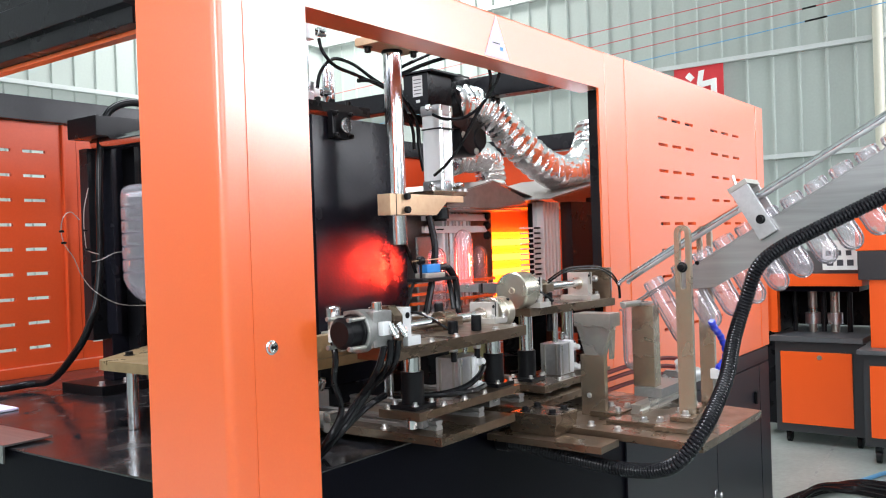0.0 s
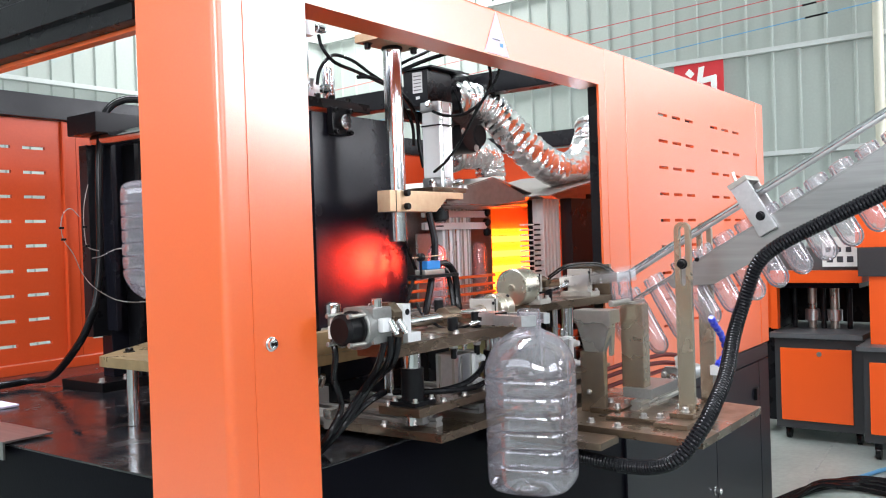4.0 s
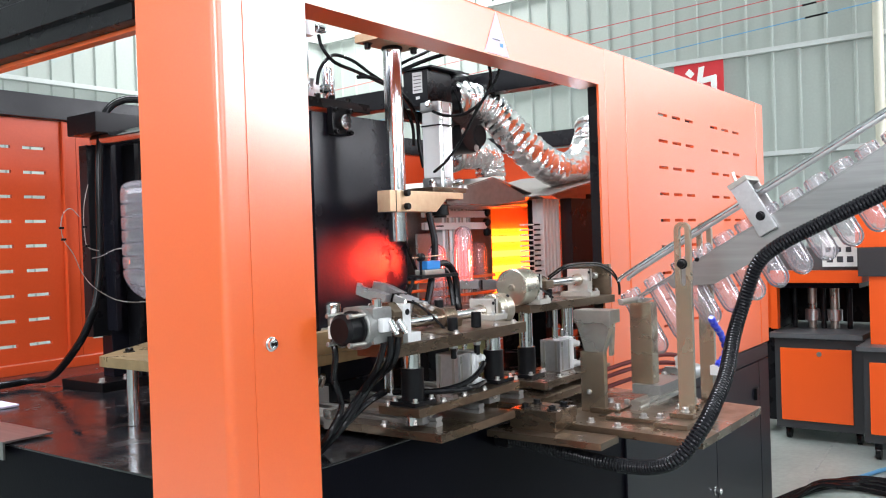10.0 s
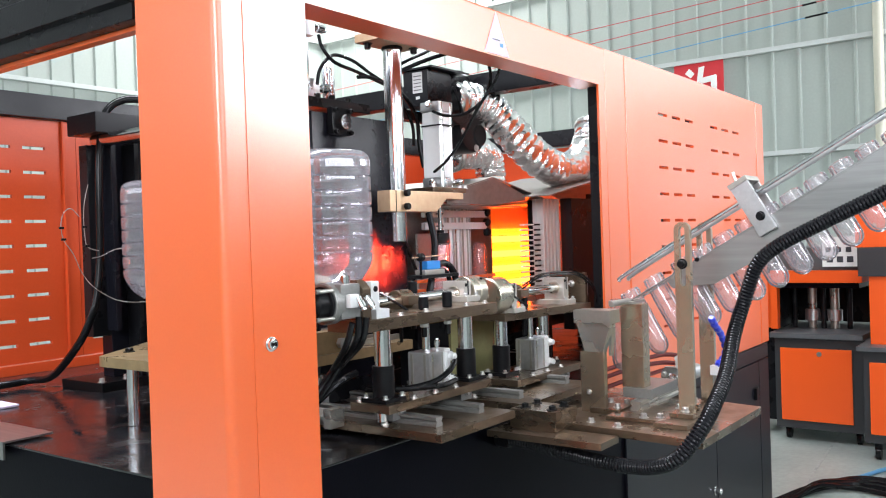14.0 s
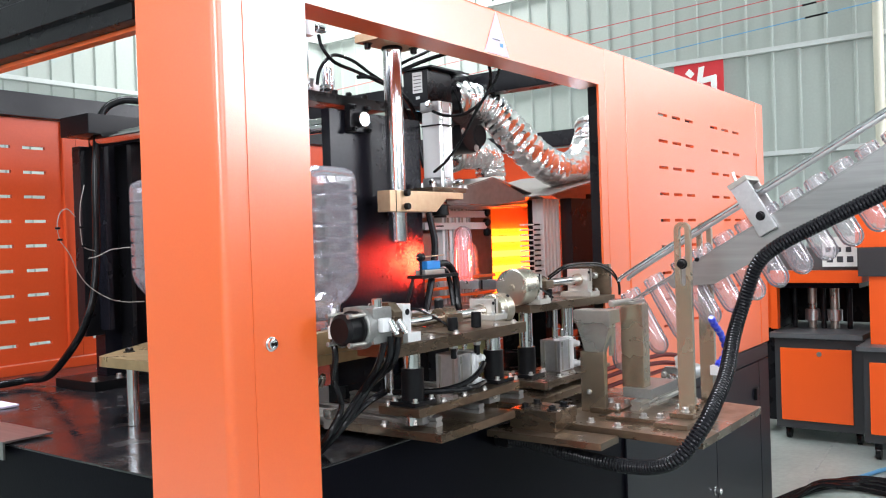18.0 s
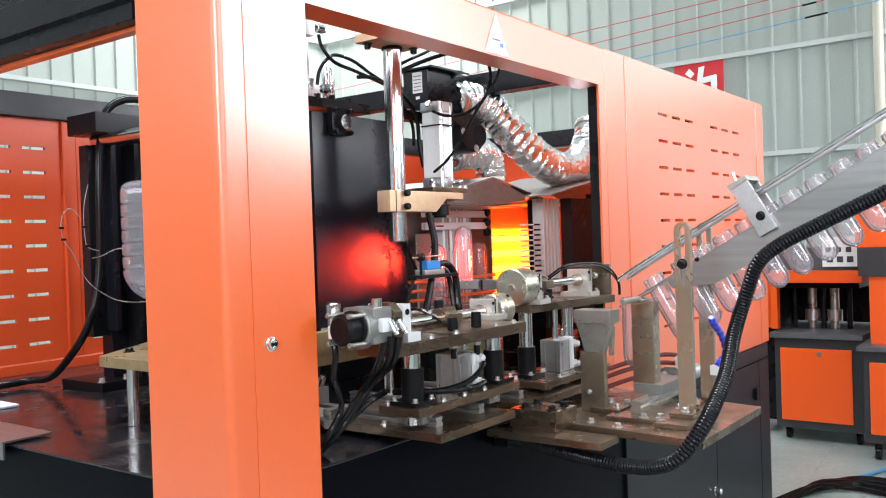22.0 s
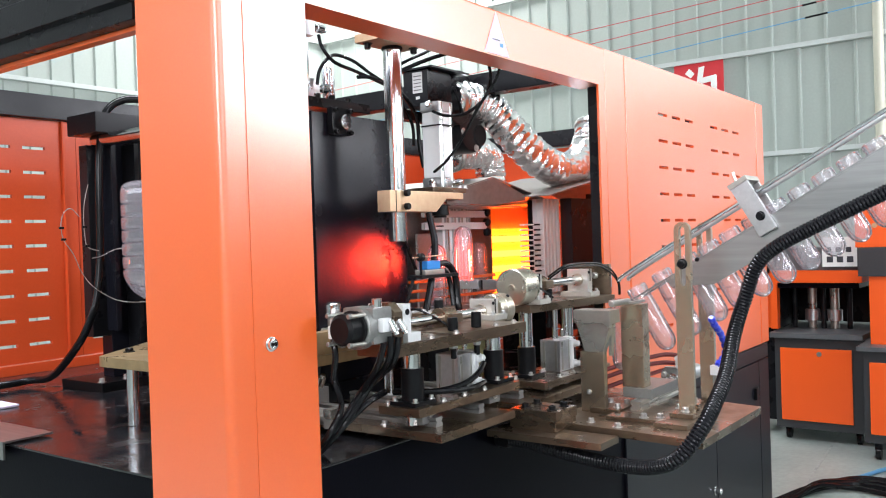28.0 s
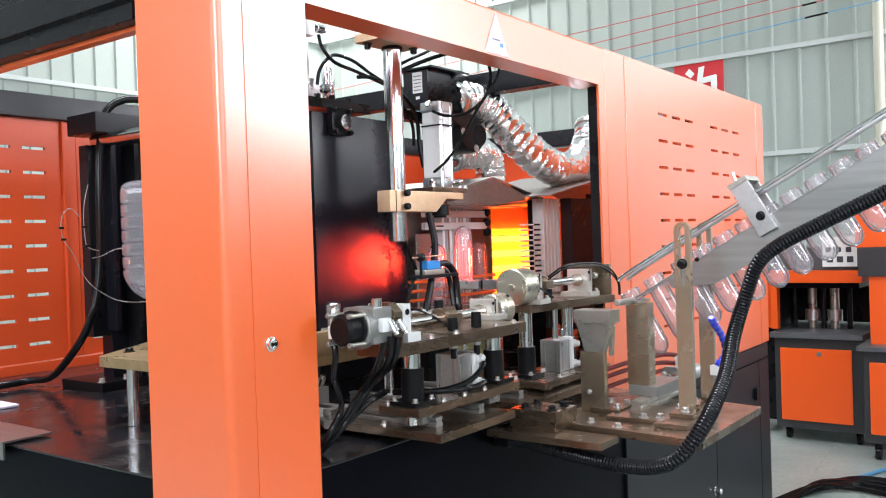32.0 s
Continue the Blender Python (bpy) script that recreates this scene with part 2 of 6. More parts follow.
def part(name, bm, material, parent=None, label="", smooth=True):
    """Links a bmesh, drawn in world coordinates, as one mesh object under its parent."""
    if parent is not None:
        bmesh.ops.translate(bm, vec=-origin(parent), verts=bm.verts)
    me = bpy.data.meshes.new(name)
    bm.normal_update()
    bm.to_mesh(me)
    bm.free()
    me.materials.append(M[material] if isinstance(material, str) else material)
    if smooth:
        me.shade_smooth()
        me.set_sharp_from_angle(angle=radians(32))
        if len(me.polygons) < 260:
            weighted_normals(me)
    ob = new(name, me)
    if parent is not None:
        ob.parent = parent
    if label:
        ob["label"] = label
    return ob


def solo(name, bm, material, label="", category="", group="", kind="", base=None):
    """A thing that is one mesh, its origin at base."""
    if base is not None:
        bmesh.ops.translate(bm, vec=-Vector(base), verts=bm.verts)
    ob = part(name, bm, material)
    if base is not None:
        ob.location = base
    return tagged(ob, label, category, group, kind)


def box(lo, hi, bev=0.0, bm=None, seg=2):
    own = bmesh.new()
    bmesh.ops.create_cube(own, size=1)
    c = (Vector(lo) + Vector(hi)) / 2
    d = Vector(hi) - Vector(lo)
    for v in own.verts:
        v.co = Vector((v.co.x * abs(d.x), v.co.y * abs(d.y), v.co.z * abs(d.z))) + c
    if bev:
        bmesh.ops.bevel(own, geom=own.edges[:], offset=min(bev, 0.45 * min(abs(a) for a in d)), segments=seg, profile=0.7, affect="EDGES")
    return merge(bm, own)


def merge(bm, own):
    if bm is None:
        return own
    me = bpy.data.meshes.new("tmp")
    own.to_mesh(me)
    own.free()
    bm.from_mesh(me)
    bpy.data.meshes.remove(me)
    return bm


def frame_of(d):
    d = d.normalized()
    a = Vector((0, 0, 1)) if abs(d.z) < 0.9 else Vector((1, 0, 0))
    u = d.cross(a).normalized()
    return u, d.cross(u).normalized()


def lathe(p0, p1, profile, n=24, bm=None, cap=True):
    """Turned form on the axis p0 to p1: profile of (distance along in metres, radius)."""
    own = bmesh.new()
    p0, p1 = Vector(p0), Vector(p1)
    d = (p1 - p0).normalized()
    u, w = frame_of(d)
    rings = []
    for s, r in profile:
        rings.append([own.verts.new(p0 + d * s + (u * math.cos(2 * math.pi * i / n) + w * math.sin(2 * math.pi * i / n)) * max(r, 1e-5)) for i in range(n)])
    for a, b in zip(rings, rings[1:]):
        for i in range(n):
            own.faces.new((a[i], a[(i + 1) % n], b[(i + 1) % n], b[i]))
    if cap:
        own.faces.new(rings[0][::-1])
        own.faces.new(rings[-1])
    bmesh.ops.recalc_face_normals(own, faces=own.faces[:])
    return merge(bm, own)


def cyl(p0, p1, r, n=20, bm=None, bev=None):
    L = (Vector(p1) - Vector(p0)).length
    b = min(0.0015, r * 0.2, L * 0.2) if bev is None else bev
    return lathe(p0, p1, [(0, r - b), (b, r), (L - b, r), (L, r - b)], n, bm)


def sweep(points, r, n=10, bm=None, steps=6, rad=None):
    """Round hose through points, smoothed."""
    pts = [Vector(p) for p in points]
    line = []
    for i in range(len(pts) - 1):
        a, b, c, d = pts[max(i - 1, 0)], pts[i], pts[i + 1], pts[min(i + 2, len(pts) - 1)]
        for k in range(steps):
            t = k / steps
            line.append(0.5 * ((2 * b) + (c - a) * t + (2 * a - 5 * b + 4 * c - d) * t * t + (3 * b - a - 3 * c + d) * t ** 3))
    line.append(pts[-1])
    own = bmesh.new()
    rings, u = [], None
    for i, p in enumerate(line):
        d = (line[min(i + 1, len(line) - 1)] - line[max(i - 1, 0)]).normalized()
        if u is None:
            u, _ = frame_of(d)
        u = (u - d * u.dot(d)).normalized()
        w = d.cross(u)
        q = r if rad is None else rad(i, len(line))
        rings.append([own.verts.new(p + (u * math.cos(2 * math.pi * k / n) + w * math.sin(2 * math.pi * k / n)) * q) for k in range(n)])
    for a, b in zip(rings, rings[1:]):
        for k in range(n):
            own.faces.new((a[k], a[(k + 1) % n], b[(k + 1) % n], b[k]))
    own.faces.new(rings[0][::-1])
    own.faces.new(rings[-1])
    bmesh.ops.recalc_face_normals(own, faces=own.faces[:])
    return merge(bm, own)


def even(points, step):
    """The smooth line through points, as points at even steps."""
    pts = [Vector(p) for p in points]
    line = []
    for i in range(len(pts) - 1):
        a, b, c, d = pts[max(i - 1, 0)], pts[i], pts[i + 1], pts[min(i + 2, len(pts) - 1)]
        for k in range(60):
            t = k / 60
            line.append(0.5 * ((2 * b) + (c - a) * t + (2 * a - 5 * b + 4 * c - d) * t * t + (3 * b - a - 3 * c + d) * t ** 3))
    line.append(pts[-1])
    out, left = [line[0]], step
    for a, b in zip(line, line[1:]):
        L = (b - a).length
        while L > left:
            a = a + (b - a) * (left / L)
            out.append(a)
            L, left = (b - a).length, step
        left -= L
    return out


def prism(outline, axis, a, b, bev=0.0, bm=None):
    """Extruded outline. axis x: outline in (y, z); y: in (x, z); z: in (x, y)."""
    own = bmesh.new()

    def put(p, s):
        return {"x": (s, p[0], p[1]), "y": (p[0], s, p[1]), "z": (p[0], p[1], s)}[axis]
    lo = [own.verts.new(put(p, a)) for p in outline]
    hi = [own.verts.new(put(p, b)) for p in outline]
    n = len(outline)
    own.faces.new(lo)
    own.faces.new(hi[::-1])
    for i in range(n):
        own.faces.new((lo[i], hi[i], hi[(i + 1) % n], lo[(i + 1) % n]))
    bmesh.ops.recalc_face_normals(own, faces=own.faces[:])
    if bev:
        bmesh.ops.bevel(own, geom=own.edges[:], offset=bev, segments=2, profile=0.7, affect="EDGES")
    return merge(bm, own)


def bolt(p, d=(0, 0, 1), r=0.006, h=0.006, name="bolt", parent=None, material="bolt"):
    p, d = Vector(p), Vector(d).normalized()
    bm = lathe(p, p + d, [(0, r * 1.5), (0.0015, r * 1.5), (0.0016, r), (0.0016 + h * 0.85, r), (0.0016 + h, r * 0.86), (0.0016 + h, r * 0.5), (0.0016 + h * 0.5, r * 0.48)], 10)
    return part(name, bm, material, parent)

# ================= hall =================
X0, X1, Y0, Y1, HH = HALL
solo("floor", box((X0, Y0, -0.2), (X1, Y1, 0)), "floor", "grey painted concrete factory floor with worn patches", "floor", kind="structure")


def wall_band(name, axis, at, a, b, openings, label, out):
    """A wall of full-height thickness 0.2 with window openings (from, to, sill, head)."""
    bm = bmesh.new()
    cuts = sorted({a, b, *[o[0] for o in openings], *[o[1] for o in openings]})
    for u, v in zip(cuts, cuts[1:]):
        spans, z = [], 0.0
        for o in openings:
            if o[0] <= u and v <= o[1]:
                spans.append((z, o[2]))
                z = o[3]
        spans.append((z, HH))
        for z0, z1 in spans:
            lo = (at, u, z0) if axis == "x" else (u, at, z0)
            hi = (at + out, v, z1) if axis == "x" else (v, at + out, z1)
            box(lo, hi, 0, bm)
    return solo(name, bm, "wallp", label, "wall", kind="structure")


wall_band("wall_south", "y", Y0, X0, X1, [(-3.0, 2.4, 2.2, 5.0), (4.75, 8.75, 1.9, 5.0)], "pale sheet-metal factory wall with a long window band", -0.2)
wall_band("wall_west", "x", X0, Y0, Y1, [(-6.3, -2.0, 1.8, 4.8), (-1.5, 7.9, 2.7, 5.1)], "pale sheet-metal factory wall with a window band", -0.2)
north = wall_band("wall_north", "y", Y1, X0, X1, [], "pale sheet-metal factory wall", 0.2)
east = wall_band("wall_east", "x", X1, Y0, Y1, [(-6.3, -3.4, 2.9, 4.9), (-3.4, -1.7, 0.0, 2.3), (-3.4, -1.7, 2.9, 4.9), (-1.7, -1.5, 2.9, 4.9)], "pale grey corrugated sheet-metal factory wall", 0.2)
# added out of view: keeps west window light off the lower post
solo("unseen_shade_wall", box((-2.65, -6.95, 0), (-2.5, -0.4, 1.75), 0.004), "wallp", "unseen low wall added to shade the lower post", "wall", kind="structure")
# added out of view: shades the lower side door, darkens the post's reflections
solo("unseen_shade_wall", box((2.2, -2.75, 0), (6.4, -2.6, 1.9), 0.004), "greytop", "unseen low dark-grey wall added to shade the lower side door", "wall", kind="structure")
roof = bmesh.new()
for u, v in ((Y0, 0.3), (1.5, 5.6), (7.6, Y1)):
    box((X0, u, HH), (X1, v, HH + 0.15), 0, roof)
for u, v, e in ((0.3, 1.5, -4.0), (5.6, 7.6, 6.2)):
    box((X0, u, HH), (e, v, HH + 0.15), 0, roof)
box((4.0, 0.3, HH), (X1, 1.5, HH + 0.15), 0, roof)
solo("ceiling", roof, "wallp", "pale sheet-metal factory roof with roof lights", "ceiling", kind="structure")
# ribs and girts of the far walls
x = 2.0
while x < X1:
    part("wall_rib", prism([(x - 0.022, Y1), (x - 0.010, Y1 - 0.024), (x + 0.010, Y1 - 0.024), (x + 0.022, Y1)], "z", 0.0, HH), "wallp", north)
    x += 0.28
for z in (2.08, 3.22, 4.4):
    part("girt", box((1.0, Y1 - 0.10, z), (X1, Y1 - 0.03, z + 0.052), 0.006), "girt", north)
y = -2.0
while y < Y1:
    part("wall_rib", prism([(X1 - 0.032, y - 0.011), (X1, y - 0.019), (X1, y + 0.019), (X1 - 0.032, y + 0.011)], "z", 0.0, HH), "wallp", east)
    y += 0.28
for z in (0.95, 2.08, 3.22, 4.4, 5.5):
    part("girt", box((X1 - 0.10, -2.0, z), (X1 - 0.03, Y1, z + 0.052), 0.006), "girt", east)

banner = thing("wall_banner", (X1 - 0.06, 2.44, 2.3), "red cloth banner with a large white character, hung on the wall", "banner")
part("cloth", box((X1 - 0.075, 2.165, 2.25), (X1 - 0.055, 2.74, 3.22), 0.002), "red", banner)


def stroke(name, lift, *corners):
    """A white stroke of cut cloth; corners in banner units from its top near corner, to the far side and down."""
    part(name, prism([(2.74 - u * 0.0066, 3.22 - v * 0.0066) for u, v in corners], "x", X1 - 0.080 - lift * 0.004, X1 - 0.0755), "paper", banner)


stroke("dot", 0, (20, 16), (28, 8), (37, 18), (30, 25))
stroke("stroke", 1, (45, 8), (55, 7), (50, 32), (30, 62), (20, 62), (41, 32))
stroke("stroke", 2, (42, 28), (75, 24), (75, 34), (42, 38))
stroke("stroke", 3, (66, 26), (76, 25), (76, 78), (66, 78))
stroke("dot", 0, (50, 46), (58, 43), (62, 56), (54, 60))

# four cables strung along the hall, two of them joined with black tape
for z0, z1, c, joint in ((3.47, 4.096, "wirered", None), (3.197, 4.155, "wirered", None), (3.05, 4.023, "wirered", (1.146, 1.012)), (2.858, 3.958, "wireblue", (1.124, 0.911))):
    def on_line(y):
        return (8.3, y, z0 + (z1 - z0) * (8.4 - y) / 15.3)
    hc = thing("hanging_cable", on_line(8.4), "thin coloured cable strung across the hall", "cable", "strung cables")
    part("wire", sweep([on_line(Y1), on_line(3.0), on_line(-2.0), on_line(Y0)], 0.0052, 6), c, hc)
    if joint:
        part("taped_joint", sweep([on_line(joint[0]), on_line(joint[1])], 0.010, 6), "plastic", hc, "black taped joint")

# ================= the blow moulding machine: enclosure and bed =================
mach = thing("blow_molding_machine", (1.4, 0.8, 0), "large orange and black bottle blow-moulding machine with open side", "machine")
BED = 0.90


def slotted(at, thick, u0, u1, z0, z1, slots, rows, length, height=0.009):
    """Sheet in x and z at y = at, with slots through it."""
    us = sorted({u0, u1, *slots, *[s + length for s in slots]})
    zs = sorted({z0, z1, *[r - height / 2 for r in rows], *[r + height / 2 for r in rows]})
    bm = bmesh.new()
    front = [[bm.verts.new((u, at, z)) for z in zs] for u in us]
    back = [[bm.verts.new((u, at + thick, z)) for z in zs] for u in us]

    def hole(i, j):
        if not (0 <= i < len(us) - 1 and 0 <= j < len(zs) - 1):
            return True
        return any(abs(us[i] - s) < 1e-6 for s in slots) and any(abs(zs[j] - r + height / 2) < 1e-6 for r in rows)
    for i in range(len(us) - 1):
        for j in range(len(zs) - 1):
            if hole(i, j):
                continue
            bm.faces.new((front[i][j], front[i + 1][j], front[i + 1][j + 1], front[i][j + 1]))
            bm.faces.new((back[i][j], back[i][j + 1], back[i + 1][j + 1], back[i + 1][j]))
            for (di, dj), (a, b) in (((-1, 0), ((i, j), (i, j + 1))), ((1, 0), ((i + 1, j + 1), (i + 1, j))), ((0, -1), ((i + 1, j), (i, j))), ((0, 1), ((i, j + 1), (i + 1, j + 1)))):
                if hole(i + di, j + dj):
                    bm.faces.new((front[a[0]][a[1]], front[b[0]][b[1]], back[b[0]][b[1]], back[a[0]][a[1]]))
    bmesh.ops.recalc_face_normals(bm, faces=bm.faces[:])
    return bm


base = part("base", box((0.014, 0.012, 0.06), (2.785, 1.70, BED - 0.004), 0.004), "dark", mach, "black painted sheet steel base")
part("bed_plate", box((0.012, 0.008, BED - 0.004), (2.788, 1.705, BED), 0.0015), "bed", mach, "oily black steel bed")
for i in range(4):
    part("foot", cyl((0.2 + 0.8 * i, 0.15, 0), (0.2 + 0.8 * i, 0.15, 0.062), 0.035), "rubber", mach)
    part("foot", cyl((0.2 + 0.8 * i, 1.55, 0), (0.2 + 0.8 * i, 1.55, 0.062), 0.035), "rubber", mach)


# corner post: bent sheet with a round nose, and its narrow service door
def nose(n=6, r=0.012):
    pts = []
    for i in range(n + 1):
        a = math.pi + i * math.pi / 2 / n
        pts.append((r + r * math.cos(a), r + r * math.sin(a)))
    return pts


out = [(0.0, 0.201), (0.0, 0.0135)] + nose() + [(0.0135, 0.0), (0.188, 0.0), (0.188, 0.018), (0.02, 0.02), (0.02, 0.201)]
post = part("corner_post", prism(out, "z", 0.05, 1.86), "orange", mach, "glossy orange bent-sheet corner post")
part("service_door", box((0.052, -0.0014, 0.05), (0.188, -0.0002, 1.86), 0.0006), "orange", mach, "narrow orange service door sheet with a round lock")
part("post_inner", box((0.176, 0.021, 0.9), (0.187, 0.20, 1.8), 0.002), "orange", mach)
lk = part("lock", lathe((0.086, -0.0014, 1.124), (0.086, -0.02, 1.124), [(0, 0.0118), (0.002, 0.0118), (0.003, 0.0095), (0.007, 0.009), (0.0075, 0.0065), (0.004, 0.006)], 24), "chrome", mach, "round chrome cam lock")
part("lock_core", box((0.0835, -0.0099, 1.1215), (0.0885, -0.0054, 1.1265), 0.001), "plastic", lk)
# beam over the opening
bo = [(0.0, 1.687), (0.0, 1.786), (0.006, 1.792), (0.085, 1.792), (0.085, 1.780), (0.012, 1.780), (0.012, 1.699), (0.075, 1.699), (0.075, 1.687)]
part("side_beam", prism(bo, "x", 0.189, 1.3245), "orange", mach, "orange folded beam over the open side")
# warning sticker on the beam: pale triangle
st = part("sticker", prism([(0.733, 1.6905), (0.833, 1.6905), (0.782, 1.785)], "y", -0.0012, -0.0004), "lilac", mach, "pale lilac triangular warning sticker")
part("sticker_mark", box((0.795, -0.0016, 1.709), (0.808, -0.0013, 1.717)), "blue", st)
part("sticker_line", box((0.765, -0.0016, 1.722), (0.795, -0.0013, 1.7242)), "ink", st)
part("frame_post", box((1.2995, 0.0075, BED), (1.345, 0.040, 1.686), 0.003), "black", mach, "black box-section post")
part("door_jamb", prism([(1.286, -0.0005), (1.323, -0.0005), (1.323, 0.006), (1.286, 0.006)], "z", 0.82, 1.688), "orange", mach)
part("door_rail", box((1.3248, -0.001, 0.82), (1.4541, 0.018, 1.79), 0.003), "orange", mach, "orange door upright")
SL = (1.69, 1.803, 1.917, 2.16, 2.278, 2.40)
door = part("side_door", slotted(-0.001, 0.012, 1.4545, 2.686, 0.82, 1.79, SL, [1.647 - 0.0822 * i for i in range(9)], 0.072), "orange", mach, "orange sheet side door with rows of vent slots")
for x in (1.4543, 2.6875):
    part("edge_fold", cyl((x, -0.0012, 0.822), (x, -0.0012, 1.788), 0.0028, 12), "orange", mach, "rounded sheet edge")
part("end_trim", box((2.689, -0.001, 0.82), (2.79, 0.03, 1.79), 0.003), "orange", mach)
part("base_rail", box((1.40, 0.005, 0.757), (2.787, 0.0115, 0.812), 0.002), "basedoor", mach, "dark grey rail over the base doors")
for x0, x1 in ((1.40, 2.138), (2.143, 2.655), (2.66, 2.787)):
    part("base_door", box((x0, 0.004, 0.10), (x1, 0.0115, 0.752), 0.002), "basedoor", mach, "dark grey base door")
part("latch", box((2.582, -0.008, 0.608), (2.612, 0.004, 0.655), 0.003), "plastic", mach, "black latch")
part("door_key", lathe((2.108, 0.004, 0.373), (2.108, -0.02, 0.373), [(0, 0.016), (0.004, 0.016), (0.005, 0.012), (0.022, 0.011), (0.024, 0.009)], 18), "chrome", mach, "chrome key lock")
# left side: stepped dark beam with an orange flange
part("left_beam", prism([(0.004, 1.664), (0.004, 1.692), (-0.012, 1.695), (-0.012, 1.752), (-0.004, 1.757), (-0.004, 1.86), (0.06, 1.86), (0.06, 1.664)], "y", 0.216, 1.72, 0.0025), "black", mach, "black stepped top beam")
part("beam_flange", box((0.03, 0.216, 1.655), (0.05, 1.72, 1.6635), 0.001), "orange", mach, "orange flange under the top beam")
# far long side
rows = [1.621 - 0.0787 * i for i in range(9)]
part("rear_door", slotted(1.66, 0.012, -0.02, 0.691, 0.935, 1.715, (0.105, 0.22, 0.335, 0.452, 0.565), rows, 0.075, 0.010), "orange_shaded", mach, "orange rear door with vent slots, inner side")
part("rear_door_edge", box((0.693, 1.648, 0.935), (0.702, 1.672, 1.715), 0.004), "orange_shaded", mach)
part("rear_door", slotted(1.66, 0.012, 0.748, 1.50, 0.935, 1.715, (0.785, 0.90, 1.015, 1.13), rows, 0.075, 0.010), "orange_shaded", mach)
part("rear_door_stile", box((0.704, 1.656, 0.935), (0.745, 1.672, 1.715), 0.003), "orange_shaded", mach)
part("rear_sill", box((0.0, 1.652, 0.90), (2.78, 1.70, 0.932), 0.003), "orange_shaded", mach)
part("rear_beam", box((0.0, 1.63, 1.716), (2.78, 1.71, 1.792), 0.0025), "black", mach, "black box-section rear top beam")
part("rear_panel", box((1.502, 1.66, 0.935), (2.78, 1.672, 1.715), 0.002), "orange_shaded", mach)
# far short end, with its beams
part("end_panel", box((2.755, 0.04, 0.90), (2.770, 1.66, 1.695), 0.002), "orange_shaded", mach, "orange end panel, inner side")
part("end_beam", box((2.72, 0.02, 1.700), (2.785, 1.70, 1.776), 0.006), "black", mach, "black box-section end beam")
part("cross_beam", box((1.30, 0.086, 1.712), (1.355, 1.63, 1.775), 0.005), "black", mach, "black box-section cross beam")
# sheet ledge at the bed's near left corner
solo("tray_lip", prism([(-0.004, 0.872), (-0.004, 0.9085), (0.10, 0.9085), (0.10, 0.9045), (0.0, 0.9045), (0.0, 0.872)], "y", 0.69, 1.30), "steel", "bent stainless tray lip laid over the bed edge", "tray")

# ================= transfer carriages =================
AX_Y, AX_Z = 0.036, 1.118          # swing axis of the bottle arm
BX_Z = 1.163                       # swing axis of the preform arm
ARM_A, ARM_B = 0.197, 0.22         # reach of the two arms
XA, XB = 0.600, 0.99
XA_IN, XA_OUT = 0.547, 0.615       # the bottle arm shifts on its rod between gripping and release


def rails(x0, x1, y0, y1, z, parent):
    for x in (x0, x1):
        part("guide_rail", prism([(x - 0.010, z), (x - 0.010, z + 0.006), (x - 0.006, z + 0.009), (x - 0.010, z + 0.013), (x - 0.010, z + 0.018), (x + 0.010, z + 0.018), (x + 0.010, z + 0.013), (x + 0.006, z + 0.009), (x + 0.010, z + 0.006), (x + 0.010, z)], "y", y0, y1), "castalu", parent, "linear guide rail")


def column(x, y, z0, zb, z1, r, parent, rb):
    c = part("bearing_housing", cyl((x, y, z0 + 0.004), (x, y, zb), rb, 28, box((x - rb * 1.45, y - rb * 1.45, z0), (x + rb * 1.45, y + rb * 1.45, z0 + 0.0085), 0.002)), "plastic", parent, "black flanged bearing housing")
    for a in (45, 135, 225, 315):
        p = (x + rb * 1.62 * math.cos(radians(a)), y + rb * 1.62 * math.sin(radians(a)), z0 + 0.008)
        bolt(p, r=0.0045, h=0.006, parent=c)


def fitting(p, d, parent, s=1.0):
    """Push-in air fitting."""
    p, d = Vector(p), Vector(d).normalized()
    part("air_fitting", lathe(p, p + d, [(0, 0.006 * s), (0.008 * s, 0.006 * s), (0.009 * s, 0.0075 * s), (0.02 * s, 0.0075 * s), (0.022 * s, 0.0055 * s), (0.026 * s, 0.005 * s)], 14), "chrome", parent, "bright air fitting")


